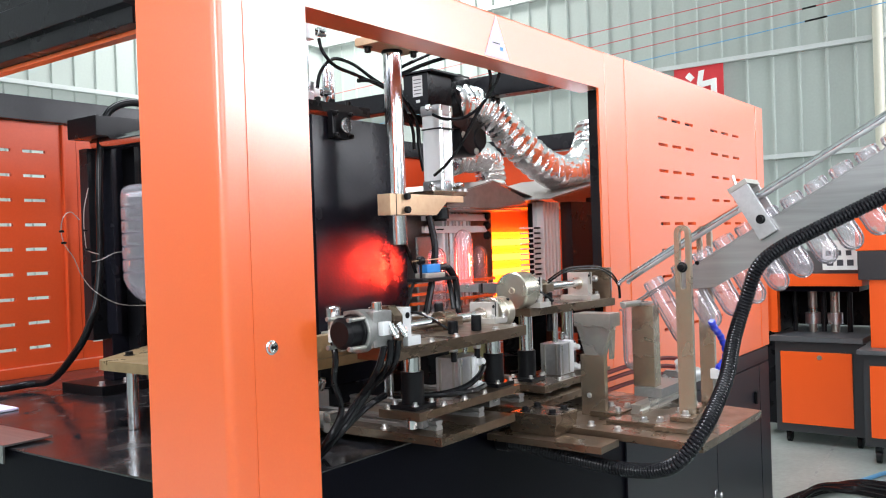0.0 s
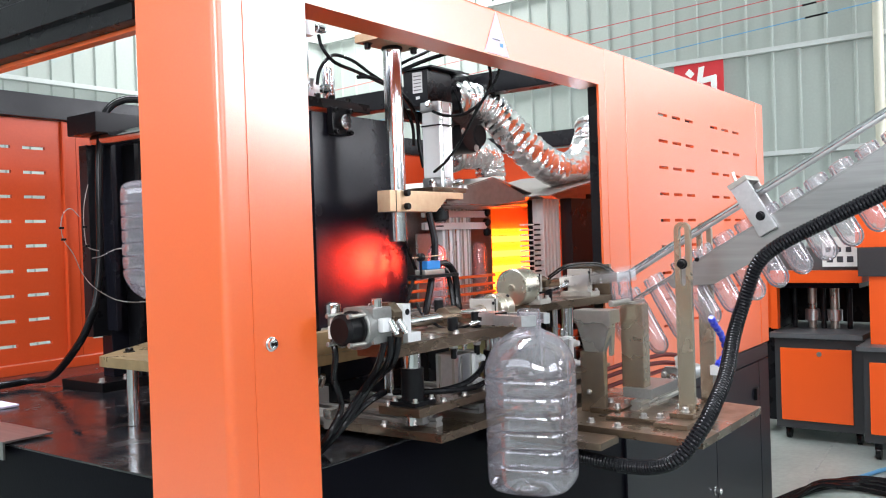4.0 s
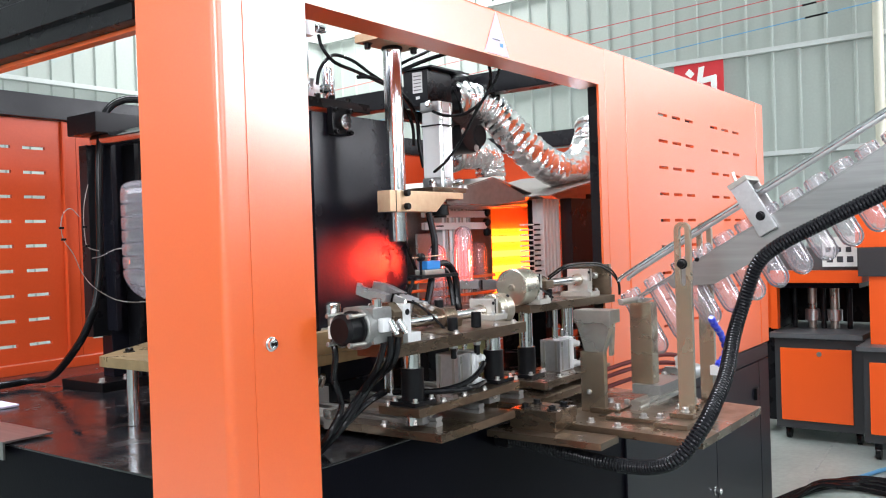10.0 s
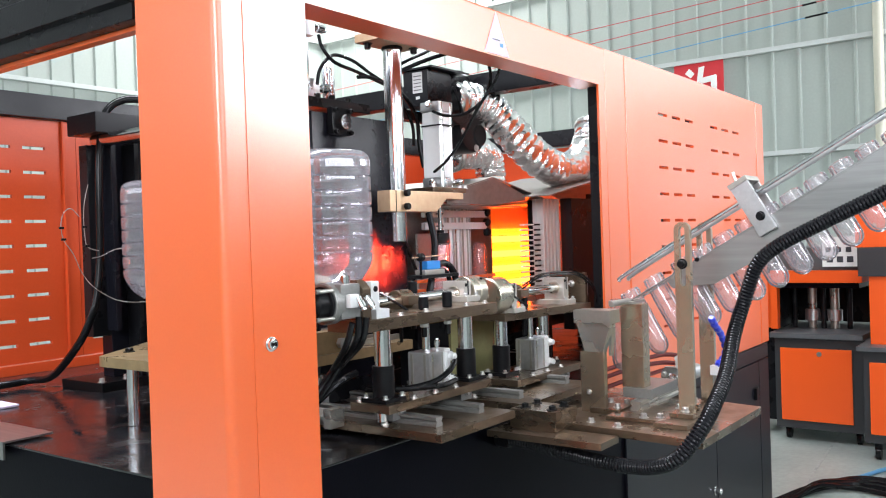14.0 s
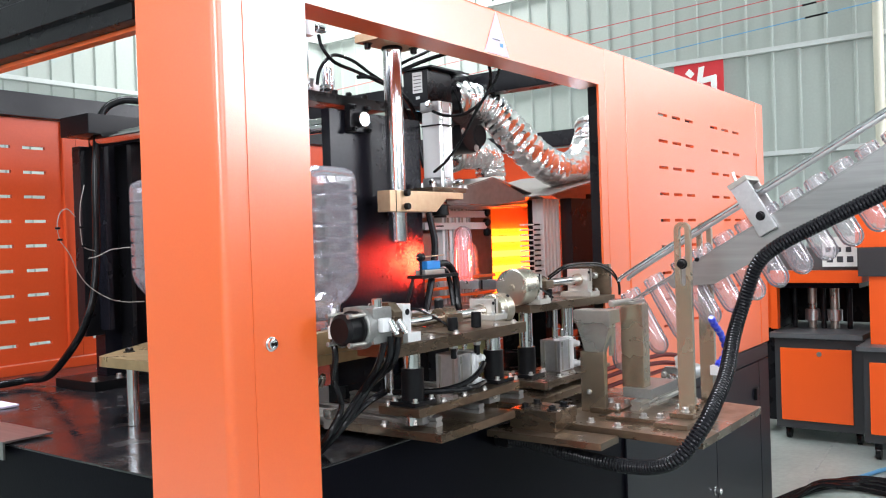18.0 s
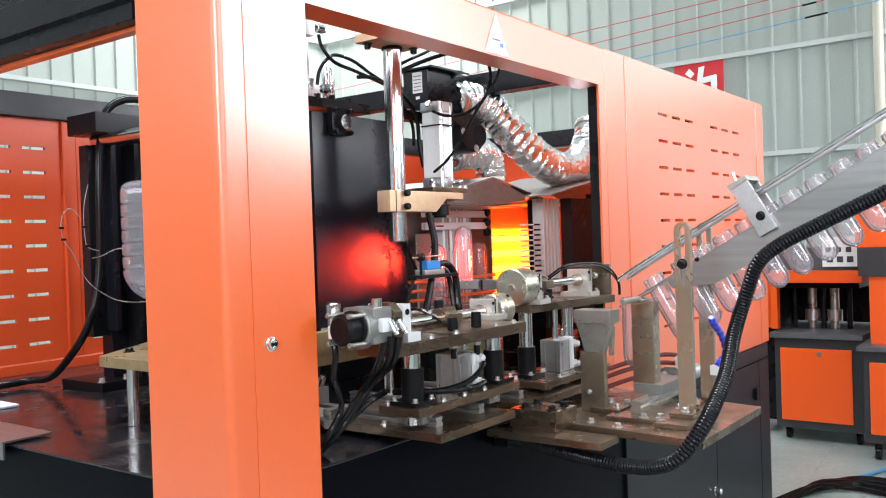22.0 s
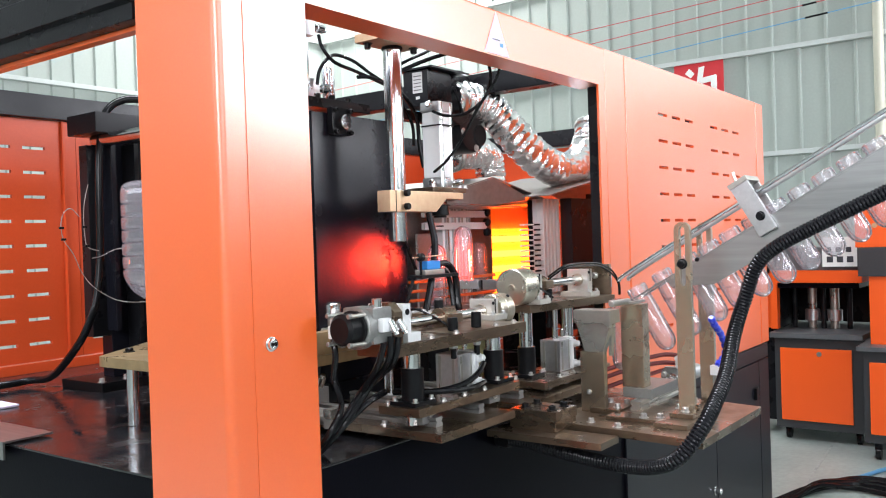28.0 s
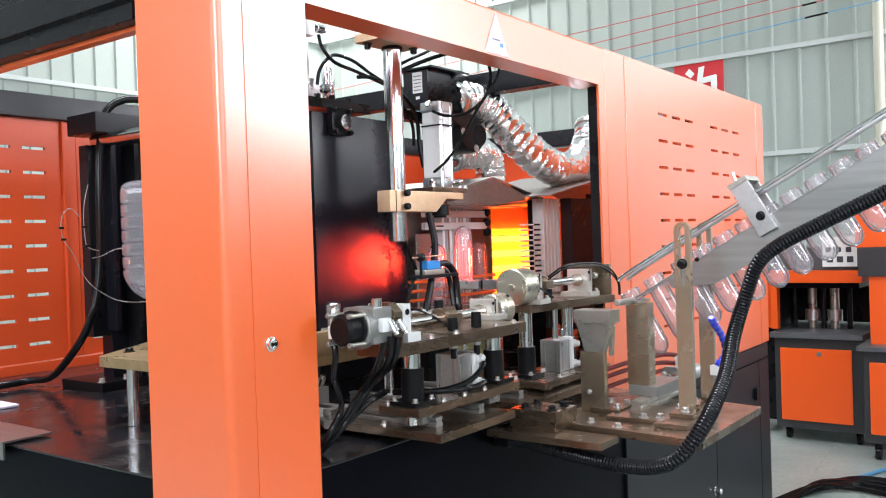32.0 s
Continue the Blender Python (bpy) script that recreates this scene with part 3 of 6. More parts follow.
def air_cylinder(x, y, z0, z1, parent, w=0.05):
    c = part("lift_cylinder", box((x - w / 2, y - w / 2, z0), (x + w / 2, y + w / 2, z1), 0.004), "alu", parent, "square aluminium air cylinder")
    for dx in (-0.3, 0.3):
        part("groove", box((x + dx * w - 0.003, y - w / 2 - 0.0012, z0 + 0.004), (x + dx * w + 0.003, y - w / 2 + 0.001, z1 - 0.004), 0.0005), "greysteel", c)
        part("groove", box((x - w / 2 - 0.0012, y + dx * w - 0.003, z0 + 0.004), (x - w / 2 + 0.001, y + dx * w + 0.003, z1 - 0.004), 0.0005), "greysteel", c)
    v = part("valve_block", box((x + w / 2 + 0.0005, y - 0.026, z0 + 0.003), (x + w / 2 + 0.022, y + 0.016, z1 + 0.002), 0.005), "alu_white", c, "pale cast valve block")
    part("valve_channel", cyl((x + w / 2 - 0.004, y - w / 2 - 0.003, z0 + 0.003), (x + w / 2 - 0.004, y - w / 2 - 0.003, z1 - 0.003), 0.0055, 14), "alu_white", c)
    for z in (z0 + 0.014, z1 - 0.014):
        part("elbow_valve", lathe((x + w / 2 + 0.012, y - 0.022, z), (x + w / 2 + 0.012, y - 0.046, z), [(0, 0.010), (0.012, 0.010), (0.014, 0.008), (0.022, 0.007), (0.024, 0.005)], 16), "alu_white", v, "pale elbow flow valve")
        part("valve_knob", lathe((x + w / 2 + 0.020, y - 0.006, z), (x + w / 2 + 0.046, y - 0.010, z), [(0, 0.008), (0.008, 0.008), (0.009, 0.006), (0.018, 0.006), (0.019, 0.0075), (0.026, 0.007)], 14), "chrome", v)
    fitting((x + w / 2 + 0.008, y, z1 + 0.001), (0.1, 0, 1), parent, 0.8)
    return c


def slide_base(name, x0, x1, y0, y1, z, label):
    b = thing(name, ((x0 + x1) / 2, (y0 + y1) / 2, z), label, "slide table", "slide tables")
    part("plate", box((x0, y0, z), (x1, y1, z + 0.016), 0.0012), "bronze", b)
    rails(x0 + 0.055, x1 - 0.055, y0 + 0.045, y1 - 0.01, z + 0.016, b)
    for x in (x0 + 0.02, x1 - 0.02):
        for y in (y0 + 0.15, y1 - 0.03):
            bolt((x, y, z + 0.016), parent=b, r=0.006)
    for x in (x0 + 0.1, x1 - 0.1):
        part("riser", box((x - 0.03, 0.06, BED), (x + 0.03, y1 - 0.02, z), 0.002), "bronze", b)
    return b


slide_base("slide_table", 0.388, 0.640, -0.106, 0.30, 0.913, "brown zinc-plated steel base plate with two guide rails")
slide_base("slide_table", 0.735, 1.06, -0.075, 0.30, 0.905, "brown zinc-plated steel base plate with two guide rails")


def carriage(name, x0, x1, y0, y1, z, cols, zb, zt, cylx, cyly, label):
    c = thing(name, ((x0 + x1) / 2, (y0 + y1) / 2, z), label, "carriage", "sliding carriages")
    part("plate", box((x0, y0, z), (x1, y1, z + 0.016), 0.0012), "bronze", c, "thick brown zinc-plated steel plate")
    for x, y in cols:
        column(x, y, z + 0.016, zb, zt, 0.0165, c, 0.0215)
        part("stub", cyl((x - 0.012, y - 0.005, z - 0.022), (x - 0.012, y - 0.005, z), 0.011), "chrome", c)
    for x in (x0 + 0.06, x1 - 0.06):
        for y in (y0 + 0.045,):
            part("slide_block", box((x - 0.02, y - 0.02, z - 0.022), (x + 0.02, y + 0.03, z), 0.002), "castalu", c)
            bolt((x, y - 0.0205, z - 0.008), (0, -1, 0), 0.004, 0.004, parent=c)
    air_cylinder(cylx, cyly, z + 0.016, z + 0.094, c, 0.056)
    for x in (x0 + 0.02, (x0 + x1) / 2 - 0.02, x1 - 0.02):
        bolt((x, y0 + 0.09, z + 0.016), parent=c, r=0.0055)
    for i in range(3):
        bolt((x0 + 0.09 + i * 0.07, y0 + 0.012, z + 0.016), parent=c, r=0.0045, h=0.005)
    return c


carA = carriage("slide_carriage", 0.375, 0.722, -0.068, 0.03, 0.957, ((0.415, -0.022), (0.694, -0.022)), 1.042, 1.085, 0.566, -0.012, "brown steel sliding carriage with black bearing housings")
carB = carriage("slide_carriage", 0.86, 1.20, -0.05, 0.085, 0.930, ((0.925, 0.035), (1.13, 0.035)), 1.018, 1.10, 1.04, 0.02, "brown steel sliding carriage with black bearing housings")
# black air hoses on the first carriage
hs = thing("air_hoses", (0.47, 0.0, 0.98), "bunch of black air hoses hanging from the actuator", "hose")


solo("guard_plate", box((0.86, 0.21, 0.921), (1.05, 0.218, 1.098), 0.001), "cream", "dull yellow-green upright guard plate on the slide table", "plate")


def bush(p0, p1, r, parent, name="bush"):
    part(name, cyl(p0, p1, r, 18), "plastic", parent)


def bearing_block(x, parent, y, z, zp, w=0.026, name="pillow_block"):
    """Split aluminium pillow block with a clamp screw, on a foot plate."""
    b = part(name, prism([(y - 0.030, zp + 0.012), (y - 0.030, z + 0.028), (y + 0.030, z + 0.028), (y + 0.030, zp + 0.012)], "x", x - w / 2, x + w / 2, 0.0015), "palecast", parent, "dull beige-grey aluminium pillow block")
    part("foot", box((x - w, y - 0.045, zp), (x + w, y + 0.045, zp + 0.012), 0.0015), "palecast", b)
    part("slit", box((x - 0.0015, y - 0.0312, z - 0.004), (x + 0.0015, y + 0.0312, z + 0.0285)), "plastic", b)
    part("clamp_screw", cyl((x - w * 0.3, y - 0.0295, z + 0.019), (x - w * 0.3, y - 0.0315, z + 0.019), 0.004, 10), "plastic", b)
    part("ring", lathe((x - w / 2 - 0.004, y, z), (x, y, z), [(0, 0.013), (0.0, 0.0165), (0.004, 0.017)], 20), "nickel", b)
    for dx in (-0.8, 0.8):
        bolt((x + dx * w, y - 0.038, zp + 0.012), r=0.0045, h=0.006, parent=b)


def actuator(x, y, z, parent):
    """Rotary air actuator with a round flanged black end, seen on its face."""
    a = part("rotary_actuator", box((x, y - 0.034, z - 0.032), (x + 0.05, y + 0.036, z + 0.030), 0.005), "castalu", parent, "cast aluminium rotary air actuator")
    part("flange", lathe((x + 0.008, y, z - 0.004), (x - 0.012, y, z - 0.004), [(0, 0.037), (0.018, 0.037), (0.02, 0.034)], 28), "castalu", a, "round aluminium flange")
    part("end_cap", lathe((x - 0.012, y, z - 0.004), (x - 0.05, y, z - 0.004), [(0, 0.031), (0.006, 0.031), (0.007, 0.027), (0.03, 0.027), (0.036, 0.021)], 24), "plastic", a, "black damper cap")
    for i in range(4):
        ang = radians(45 + 90 * i)
        yy, zz = y + 0.034 * math.cos(ang), z - 0.004 + 0.034 * math.sin(ang)
        part("tie_rod", cyl((x - 0.045, yy, zz), (x - 0.010, yy, zz), 0.0036, 10), "greysteel", a)
        part("nut", cyl((x - 0.052, yy, zz), (x - 0.045, yy, zz), 0.0046, 6), "castalu", a)
    part("port", box((x + 0.010, y - 0.046, z - 0.012), (x + 0.034, y - 0.034, z + 0.012), 0.004), "alu_white", a)
    fitting((x + 0.03, y - 0.046, z + 0.006), (0.1, -0.5, -1), parent)
    fitting((x + 0.05, y - 0.046, z + 0.006), (0.3, -0.5, -1), parent)
    part("elbow", cyl((x + 0.026, y - 0.02, z + 0.028), (x + 0.026, y - 0.02, z + 0.045), 0.009, 14), "chrome", a)
    for i in range(5):
        ang = radians(36 + 72 * i)
        part("flange_hole", cyl((x - 0.0128, y + 0.0315 * math.cos(ang) * 0.9, z - 0.004 + 0.0315 * math.sin(ang) * 0.9), (x - 0.0118, y + 0.0315 * math.cos(ang) * 0.9, z - 0.004 + 0.0315 * math.sin(ang) * 0.9), 0.003, 10), "plastic", a)
    return a


# platform of the bottle arm
plA = thing("lift_platform", (0.5, 0.04, 1.085), "brown steel lifting platform with actuator, rod and pillow blocks", "platform", "lifting platforms")
ZA = 1.084
part("plate", prism([(0.294, -0.083), (0.733, -0.083), (0.733, 0.150), (0.42, 0.150), (0.40, 0.005), (0.294, 0.005)], "z", ZA - 0.006, ZA + 0.016, 0.0012), "bronze", plA, "thick brown zinc-plated steel plate")
for x, y in ((0.415, -0.022), (0.694, -0.022)):
    part("guide_column", cyl((x, y, ZA - 0.085), (x, y, ZA), 0.0165, 24), "chrome", plA, "bright chrome guide column")
part("piston_rod", cyl((0.566, -0.012, ZA - 0.08), (0.566, -0.012, ZA), 0.008, 16), "chrome", plA)
actuator(0.245, -0.045, AX_Z + 0.021, plA)
part("end_bracket", prism([(-0.0835, ZA + 0.0165), (-0.0835, AX_Z + 0.040), (-0.068, AX_Z + 0.056), (-0.03, AX_Z + 0.056), (-0.012, AX_Z + 0.040), (-0.012, ZA + 0.0165)], "x", 0.2955, 0.3175, 0.0012), "bronze", plA, "brown steel end bracket")
bearing_block(0.750, plA, AX_Y, AX_Z, ZA + 0.016)
part("swing_rod", cyl((0.30, AX_Y, AX_Z), (0.80, AX_Y, AX_Z), 0.0108, 24), "chrome", plA, "bright chrome swing rod")
dA = part("stop_disc", lathe((0.772, AX_Y, AX_Z), (0.826, AX_Y, AX_Z), [(0, 0.034), (0.002, 0.0365), (0.022, 0.0365), (0.023, 0.0345), (0.026, 0.0345), (0.027, 0.0365), (0.052, 0.0365), (0.054, 0.034)], 36), "nickel", plA, "turned nickel-coloured stop disc")
part("disc_screw", cyl((0.815, AX_Y - 0.022, AX_Z + 0.028), (0.815, AX_Y - 0.024, AX_Z + 0.032), 0.004, 10), "plastic", dA)
for x, y, h in ((0.532, -0.035, 0.026), (0.600, -0.045, 0.032), (0.655, 0.09, 0.05)):
    bush((x, y, ZA + 0.016), (x, y, ZA + 0.016 + h), 0.0105, plA, "bumper")
    part("bumper_stud", cyl((x, y, ZA - 0.04), (x, y, ZA), 0.006, 12), "plastic", plA)
    part("nut", cyl((x, y, ZA - 0.02), (x, y, ZA - 0.012), 0.009, 6), "bolt", plA)
for x in (0.345, 0.42, 0.50, 0.64, 0.71):
    bolt((x, -0.066, ZA + 0.016), parent=plA, r=0.005, h=0.004)
    part("nut", cyl((x, -0.06, ZA - 0.008), (x, -0.06, ZA), 0.008, 6), "bolt", plA)
part("clamp_plate", box((0.318, -0.084, ZA + 0.034), (0.340, -0.004, AX_Z + 0.052), 0.0015), "alu_white", plA, "pale aluminium clamp plate")
part("clamp_screw", cyl((0.329, -0.0845, AX_Z + 0.038), (0.329, -0.086, AX_Z + 0.038), 0.0055, 14), "plastic", plA)
part("clamp_foot", box((0.335, -0.080, ZA + 0.0165), (0.372, -0.045, ZA + 0.0335), 0.0015), "alu_white", plA)
bolt((0.355, -0.062, ZA + 0.034), r=0.006, h=0.007, parent=plA)

# platform of the preform arm
plB = thing("lift_platform", (1.1, 0.06, 1.10), "brown steel lifting platform with rod, disc and pillow blocks", "platform", "lifting platforms")
ZB = 1.103
part("plate", prism([(0.91, 0.012), (1.276, -0.034), (1.276, 0.17), (0.91, 0.17)], "z", ZB - 0.004, ZB + 0.016, 0.0012), "bronze", plB, "thick brown zinc-plated steel plate")
for x, y in ((0.925, 0.05), (1.13, 0.05)):
    part("guide_column", cyl((x - 0.0, y - 0.015, ZB - 0.10), (x, y - 0.015, ZB), 0.0165, 24), "chrome", plB, "bright chrome guide column")
part("piston_rod", cyl((1.04, 0.02, ZB - 0.1), (1.04, 0.02, ZB), 0.008, 16), "chrome", plB)
dB = part("stop_disc", lathe((0.868, AX_Y, BX_Z), (0.930, AX_Y, BX_Z), [(0, 0.012), (0.0001, 0.041), (0.0025, 0.0440), (0.058, 0.0440), (0.062, 0.041)], 40), "nickel", plB, "large turned nickel-coloured stop disc")
part("disc_centre", lathe((0.868, AX_Y, BX_Z), (0.863, AX_Y, BX_Z), [(0, 0.0085), (0.0025, 0.0085), (0.003, 0.006), (0.001, 0.005)], 20), "nickel", dB)
part("swing_rod", cyl((0.92, AX_Y, BX_Z), (1.262, AX_Y, BX_Z), 0.0105, 24), "chrome", plB, "bright chrome swing rod")
bearing_block(0.948, plB, AX_Y, BX_Z, ZB + 0.016)
bearing_block(1.212, plB, AX_Y, BX_Z, ZB + 0.016)
part("end_bracket", box((1.258, AX_Y - 0.064, ZB + 0.0165), (1.270, AX_Y + 0.045, BX_Z + 0.038), 0.0012), "bronze", plB, "brown steel end bracket")
part("rotary_actuator", box((1.2705, AX_Y - 0.060, BX_Z - 0.026), (1.283, AX_Y + 0.035, BX_Z + 0.030), 0.004), "alu", plB, "cast aluminium rotary air actuator")
bolt((1.258, AX_Y - 0.022, BX_Z + 0.008), (-1, 0, 0), 0.0065, 0.008, parent=plB)
bush((1.03, -0.0 + 0.03, ZB + 0.016), (1.03, 0.03, ZB + 0.046), 0.0105, plB, "bumper")
part("bumper_stud", cyl((1.03, 0.03, ZB - 0.05), (1.03, 0.03, ZB), 0.006, 12), "plastic", plB)
for dz, r in ((0.0, 0.0024), (0.006, 0.0024)):
    part("air_hose", sweep([(0.945, -0.02, 1.178 + dz), (0.997, -0.03, 1.199 + dz), (1.055, -0.03, 1.204 + dz), (1.13, -0.03, 1.203 + dz), (1.20, -0.03, 1.198 + dz), (1.255 + dz, -0.035, 1.177 + dz), (1.285 + dz, -0.04, 1.150), (1.290 + dz, -0.04, 1.117)], r, 8), "rubber", plB, "thin black air hose")


def swing_arm(name, x, z, reach, label):
    """Arm on the swing rod, drawn pointing inwards (along y), with a two-jaw air gripper."""
    y = AX_Y
    a = thing(name, (x, y, z), label, "gripper arm", "gripper arms")
    part("hub", lathe((x - 0.022, y, z), (x + 0.022, y, z), [(0, 0.019), (0.001, 0.021), (0.043, 0.021), (0.044, 0.019)], 24), "bronze", a)
    part("bar", prism([(x - 0.018, y - 0.035), (x + 0.018, y - 0.035), (x + 0.022, y + 0.05), (x + 0.016, y + 0.078), (x - 0.016, y + 0.078), (x - 0.022, y + 0.05)], "z", z - 0.009, z + 0.009, 0.001), "bronze", a, "brown steel arm")
    bolt((x - 0.008, y + 0.03, z + 0.009), r=0.005, h=0.004, parent=a)
    bolt((x + 0.008, y + 0.06, z + 0.009), r=0.005, h=0.004, parent=a)
    g = part("gripper_body", box((x - 0.020, y + 0.072, z - 0.0125), (x + 0.020, y + reach - 0.070, z + 0.0125), 0.002), "alu", a, "pale aluminium air gripper")
    part("gripper_slot", box((x - 0.0205, y + 0.085, z - 0.004), (x + 0.0205, y + 0.098, z + 0.004), 0.0006), "plastic", g)
    part("piston_cover", box((x - 0.015, y + reach - 0.073, z - 0.012), (x + 0.015, y + reach - 0.060, z + 0.012), 0.001), "plastic", g)
    for dy in (0.078, reach - 0.076):
        for dx in (-0.013, 0.013):
            part("gripper_screw", cyl((x + dx, y + dy, z + 0.0125), (x + dx, y + dy, z + 0.0145), 0.0032, 10), "plastic", g)
    fitting((x - 0.020, y + 0.09, z + 0.006), (-1, -0.6, 0.3), a, 0.8)
    part("air_hose", sweep([(x - 0.03, y + 0.08, z + 0.012), (x - 0.05, y + 0.03, z + 0.02), (x - 0.045, y - 0.03, z - 0.005), (x - 0.03, y - 0.06, z - 0.03)], 0.0028, 8), "rubber", a)
    return a


def jaw(arm, x, z, reach, side, ring):
    """One claw of the gripper, on its side of the neck."""
    y = AX_Y + reach
    pts = []
    n = 7
    for i in range(n + 1):
        ang = radians(-60 + 130 * i / n)
        pts.append((x + side * (ring + 0.001) * math.cos(ang), y + (ring + 0.001) * math.sin(ang)))
    outer = [(x + side * (ring + 0.013) * math.cos(radians(62)), y + (ring + 0.013) * math.sin(radians(62))), (x + side * (ring + 0.015), y + 0.012), (x + side * (ring + 0.014), y - 0.02), (x + side * 0.026, y - 0.062), (x + side * 0.008, y - 0.062), (x + side * 0.008, y - 0.045)]
    j = part("jaw", prism(pts + outer, "z", z - 0.010, z + 0.010), "alu", arm, "pale aluminium gripper jaw")
    return j


armA = swing_arm("swing_gripper_arm", XA, AX_Z, ARM_A, "brown steel swing arm with an aluminium bottle gripper")
jawsA = [jaw(armA, XA, AX_Z, ARM_A, s, 0.0235) for s in (-1, 1)]
armB = swing_arm("swing_gripper_arm", XB, BX_Z, ARM_B, "brown steel swing arm with an aluminium preform gripper")
jawsB = [jaw(armB, XB, BX_Z, ARM_B, s, 0.0238) for s in (-1, 1)]


# hoses from the actuator down to the bed
for pts, r in ((((0.215, -0.012, 1.125), (0.212, -0.02, 1.09), (0.222, -0.005, 1.05), (0.25, 0.01, 1.015), (0.262, 0.02, 0.985), (0.24, 0.03, 0.945), (0.235, 0.06, 0.908)), 0.0055),
               (((0.282, -0.085, 1.118), (0.284, -0.075, 1.075), (0.318, 0.0, 1.02), (0.275, 0.02, 0.96), (0.245, 0.06, 0.908)), 0.0060),
               (((0.297, -0.09, 1.116), (0.297, -0.075, 1.07), (0.335, 0.01, 1.02), (0.295, 0.03, 0.965), (0.27, 0.08, 0.908)), 0.0060),
               (((0.270, -0.080, 1.108), (0.272, -0.06, 1.065), (0.305, 0.01, 1.01), (0.262, 0.03, 0.955), (0.225, 0.07, 0.908)), 0.0058),
               (((0.395, 0.03, 0.995), (0.35, 0.03, 0.985), (0.31, 0.04, 0.96), (0.28, 0.06, 0.93), (0.27, 0.08, 0.908)), 0.0065)):
    part("hose", sweep(pts, r, 10), "rubber", hs)
part("white_plug", cyl((0.215, -0.012, 1.118), (0.215, -0.012, 1.14), 0.0075, 12), "white", hs)
part("white_plug", sweep([(0.215, -0.012, 1.14), (0.217, -0.012, 1.155), (0.224, -0.008, 1.168)], 0.0035, 8), "white", hs)
# hoses at the lift cylinder of the first carriage travel with it
part("air_hose", sweep([(0.604, -0.058, 0.988), (0.56, -0.062, 0.985), (0.50, -0.052, 0.988), (0.455, -0.03, 0.99), (0.42, 0.03, 0.99)], 0.0058, 8), "rubber", carA, "black air hose")
part("air_hose", sweep([(0.60, -0.060, 1.028), (0.57, -0.066, 1.012), (0.53, -0.058, 0.996), (0.48, -0.03, 0.988), (0.44, 0.02, 0.985)], 0.0058, 8), "rubber", carA, "black air hose")

mf = thing("valve_manifold", (0.36, 0.28, BED), "grey air valve manifold with hoses on the bed", "valve")
part("manifold_base", box((0.26, 0.25, BED), (0.50, 0.33, BED + 0.03), 0.003), "alu", mf)
for i in range(4):
    part("valve", box((0.27 + 0.055 * i, 0.255, BED + 0.0305), (0.31 + 0.055 * i, 0.325, BED + 0.078), 0.004), "alu" if i % 2 else "greysteel", mf)
    fitting((0.29 + 0.055 * i, 0.262, BED + 0.078), (0, -0.4, 1), mf, 1.1)
part("manifold_hose", sweep([(0.29, 0.25, 0.985), (0.27, 0.20, 0.975), (0.24, 0.15, 0.94), (0.22, 0.10, 0.908)], 0.006, 8), "rubber", mf)
part("manifold_hose", sweep([(0.40, 0.25, 0.99), (0.37, 0.21, 0.985), (0.30, 0.17, 0.945), (0.27, 0.11, 0.908)], 0.006, 8), "rubber", mf)
dr = thing("slide_cylinder", (0.45, 0.1, BED), "round aluminium air cylinder that drives the carriage", "air cylinder")
part("barrel", cyl((0.352, 0.13, 0.945), (0.352, 0.30, 0.945), 0.016, 20), "greysteel", dr)
part("cap", box((0.333, 0.29, 0.926), (0.371, 0.31, 0.964), 0.003), "greysteel", dr)
part("cap", box((0.333, 0.115, 0.926), (0.371, 0.135, 0.964), 0.003), "greysteel", dr)
part("mount", box((0.335, 0.18, BED), (0.369, 0.21, 0.930), 0.002), "bronze", dr)

# ================= bottles and preforms =================


def bottle_body():
    """Squarish ribbed body: narrow grooves, rounded shoulder and base."""
    prof = [(0.0255, 0.0235), (0.038, 0.0240), (0.042, 0.031), (0.047, 0.043), (0.054, 0.055), (0.064, 0.066), (0.078, 0.0755), (0.094, 0.0818), (0.110, 0.0845), (0.122, 0.0850)]
    z = 0.1235
    for i in range(6):
        prof += [(z, 0.0850), (z + 0.0012, 0.0836), (z + 0.0032, 0.0788), (z + 0.0052, 0.0836), (z + 0.0075, 0.0850), (z + 0.019, 0.0855)]
        z += 0.0335
    prof += [(0.326, 0.0850), (0.338, 0.0825), (0.346, 0.076), (0.3515, 0.064), (0.352, 0.05), (0.345, 0.03), (0.341, 0.012), (0.340, 0.003)]
    own = lathe((0, 0, 0), (0, 0, 1), prof, 56, cap=False)
    for v in own.verts:
        r = math.hypot(v.co.x, v.co.y)
        if v.co.z > 0.05 and r > 0.01:
            a = math.atan2(v.co.y, v.co.x)
            p = 3.3
            k = (abs(math.cos(a)) ** p + abs(math.sin(a)) ** p) ** (-1 / p)
            w = min(1, max(0, (v.co.z - 0.05) / 0.06))
            k = 1 + (k * 0.985 - 1) * w
            v.co.x *= k
            v.co.y *= k
    return own


def bottle_neck():
    return lathe((0, 0, 0), (0, 0, 1), [(0.0, 0.0205), (0.0015, 0.0225), (0.006, 0.0225), (0.0065, 0.0238), (0.008, 0.0238), (0.0085, 0.0225), (0.0125, 0.0225), (0.013, 0.0238), (0.0145, 0.0238), (0.015, 0.0225), (0.0215, 0.0225), (0.022, 0.0285), (0.025, 0.0285), (0.0255, 0.0235)], 40, cap=False)


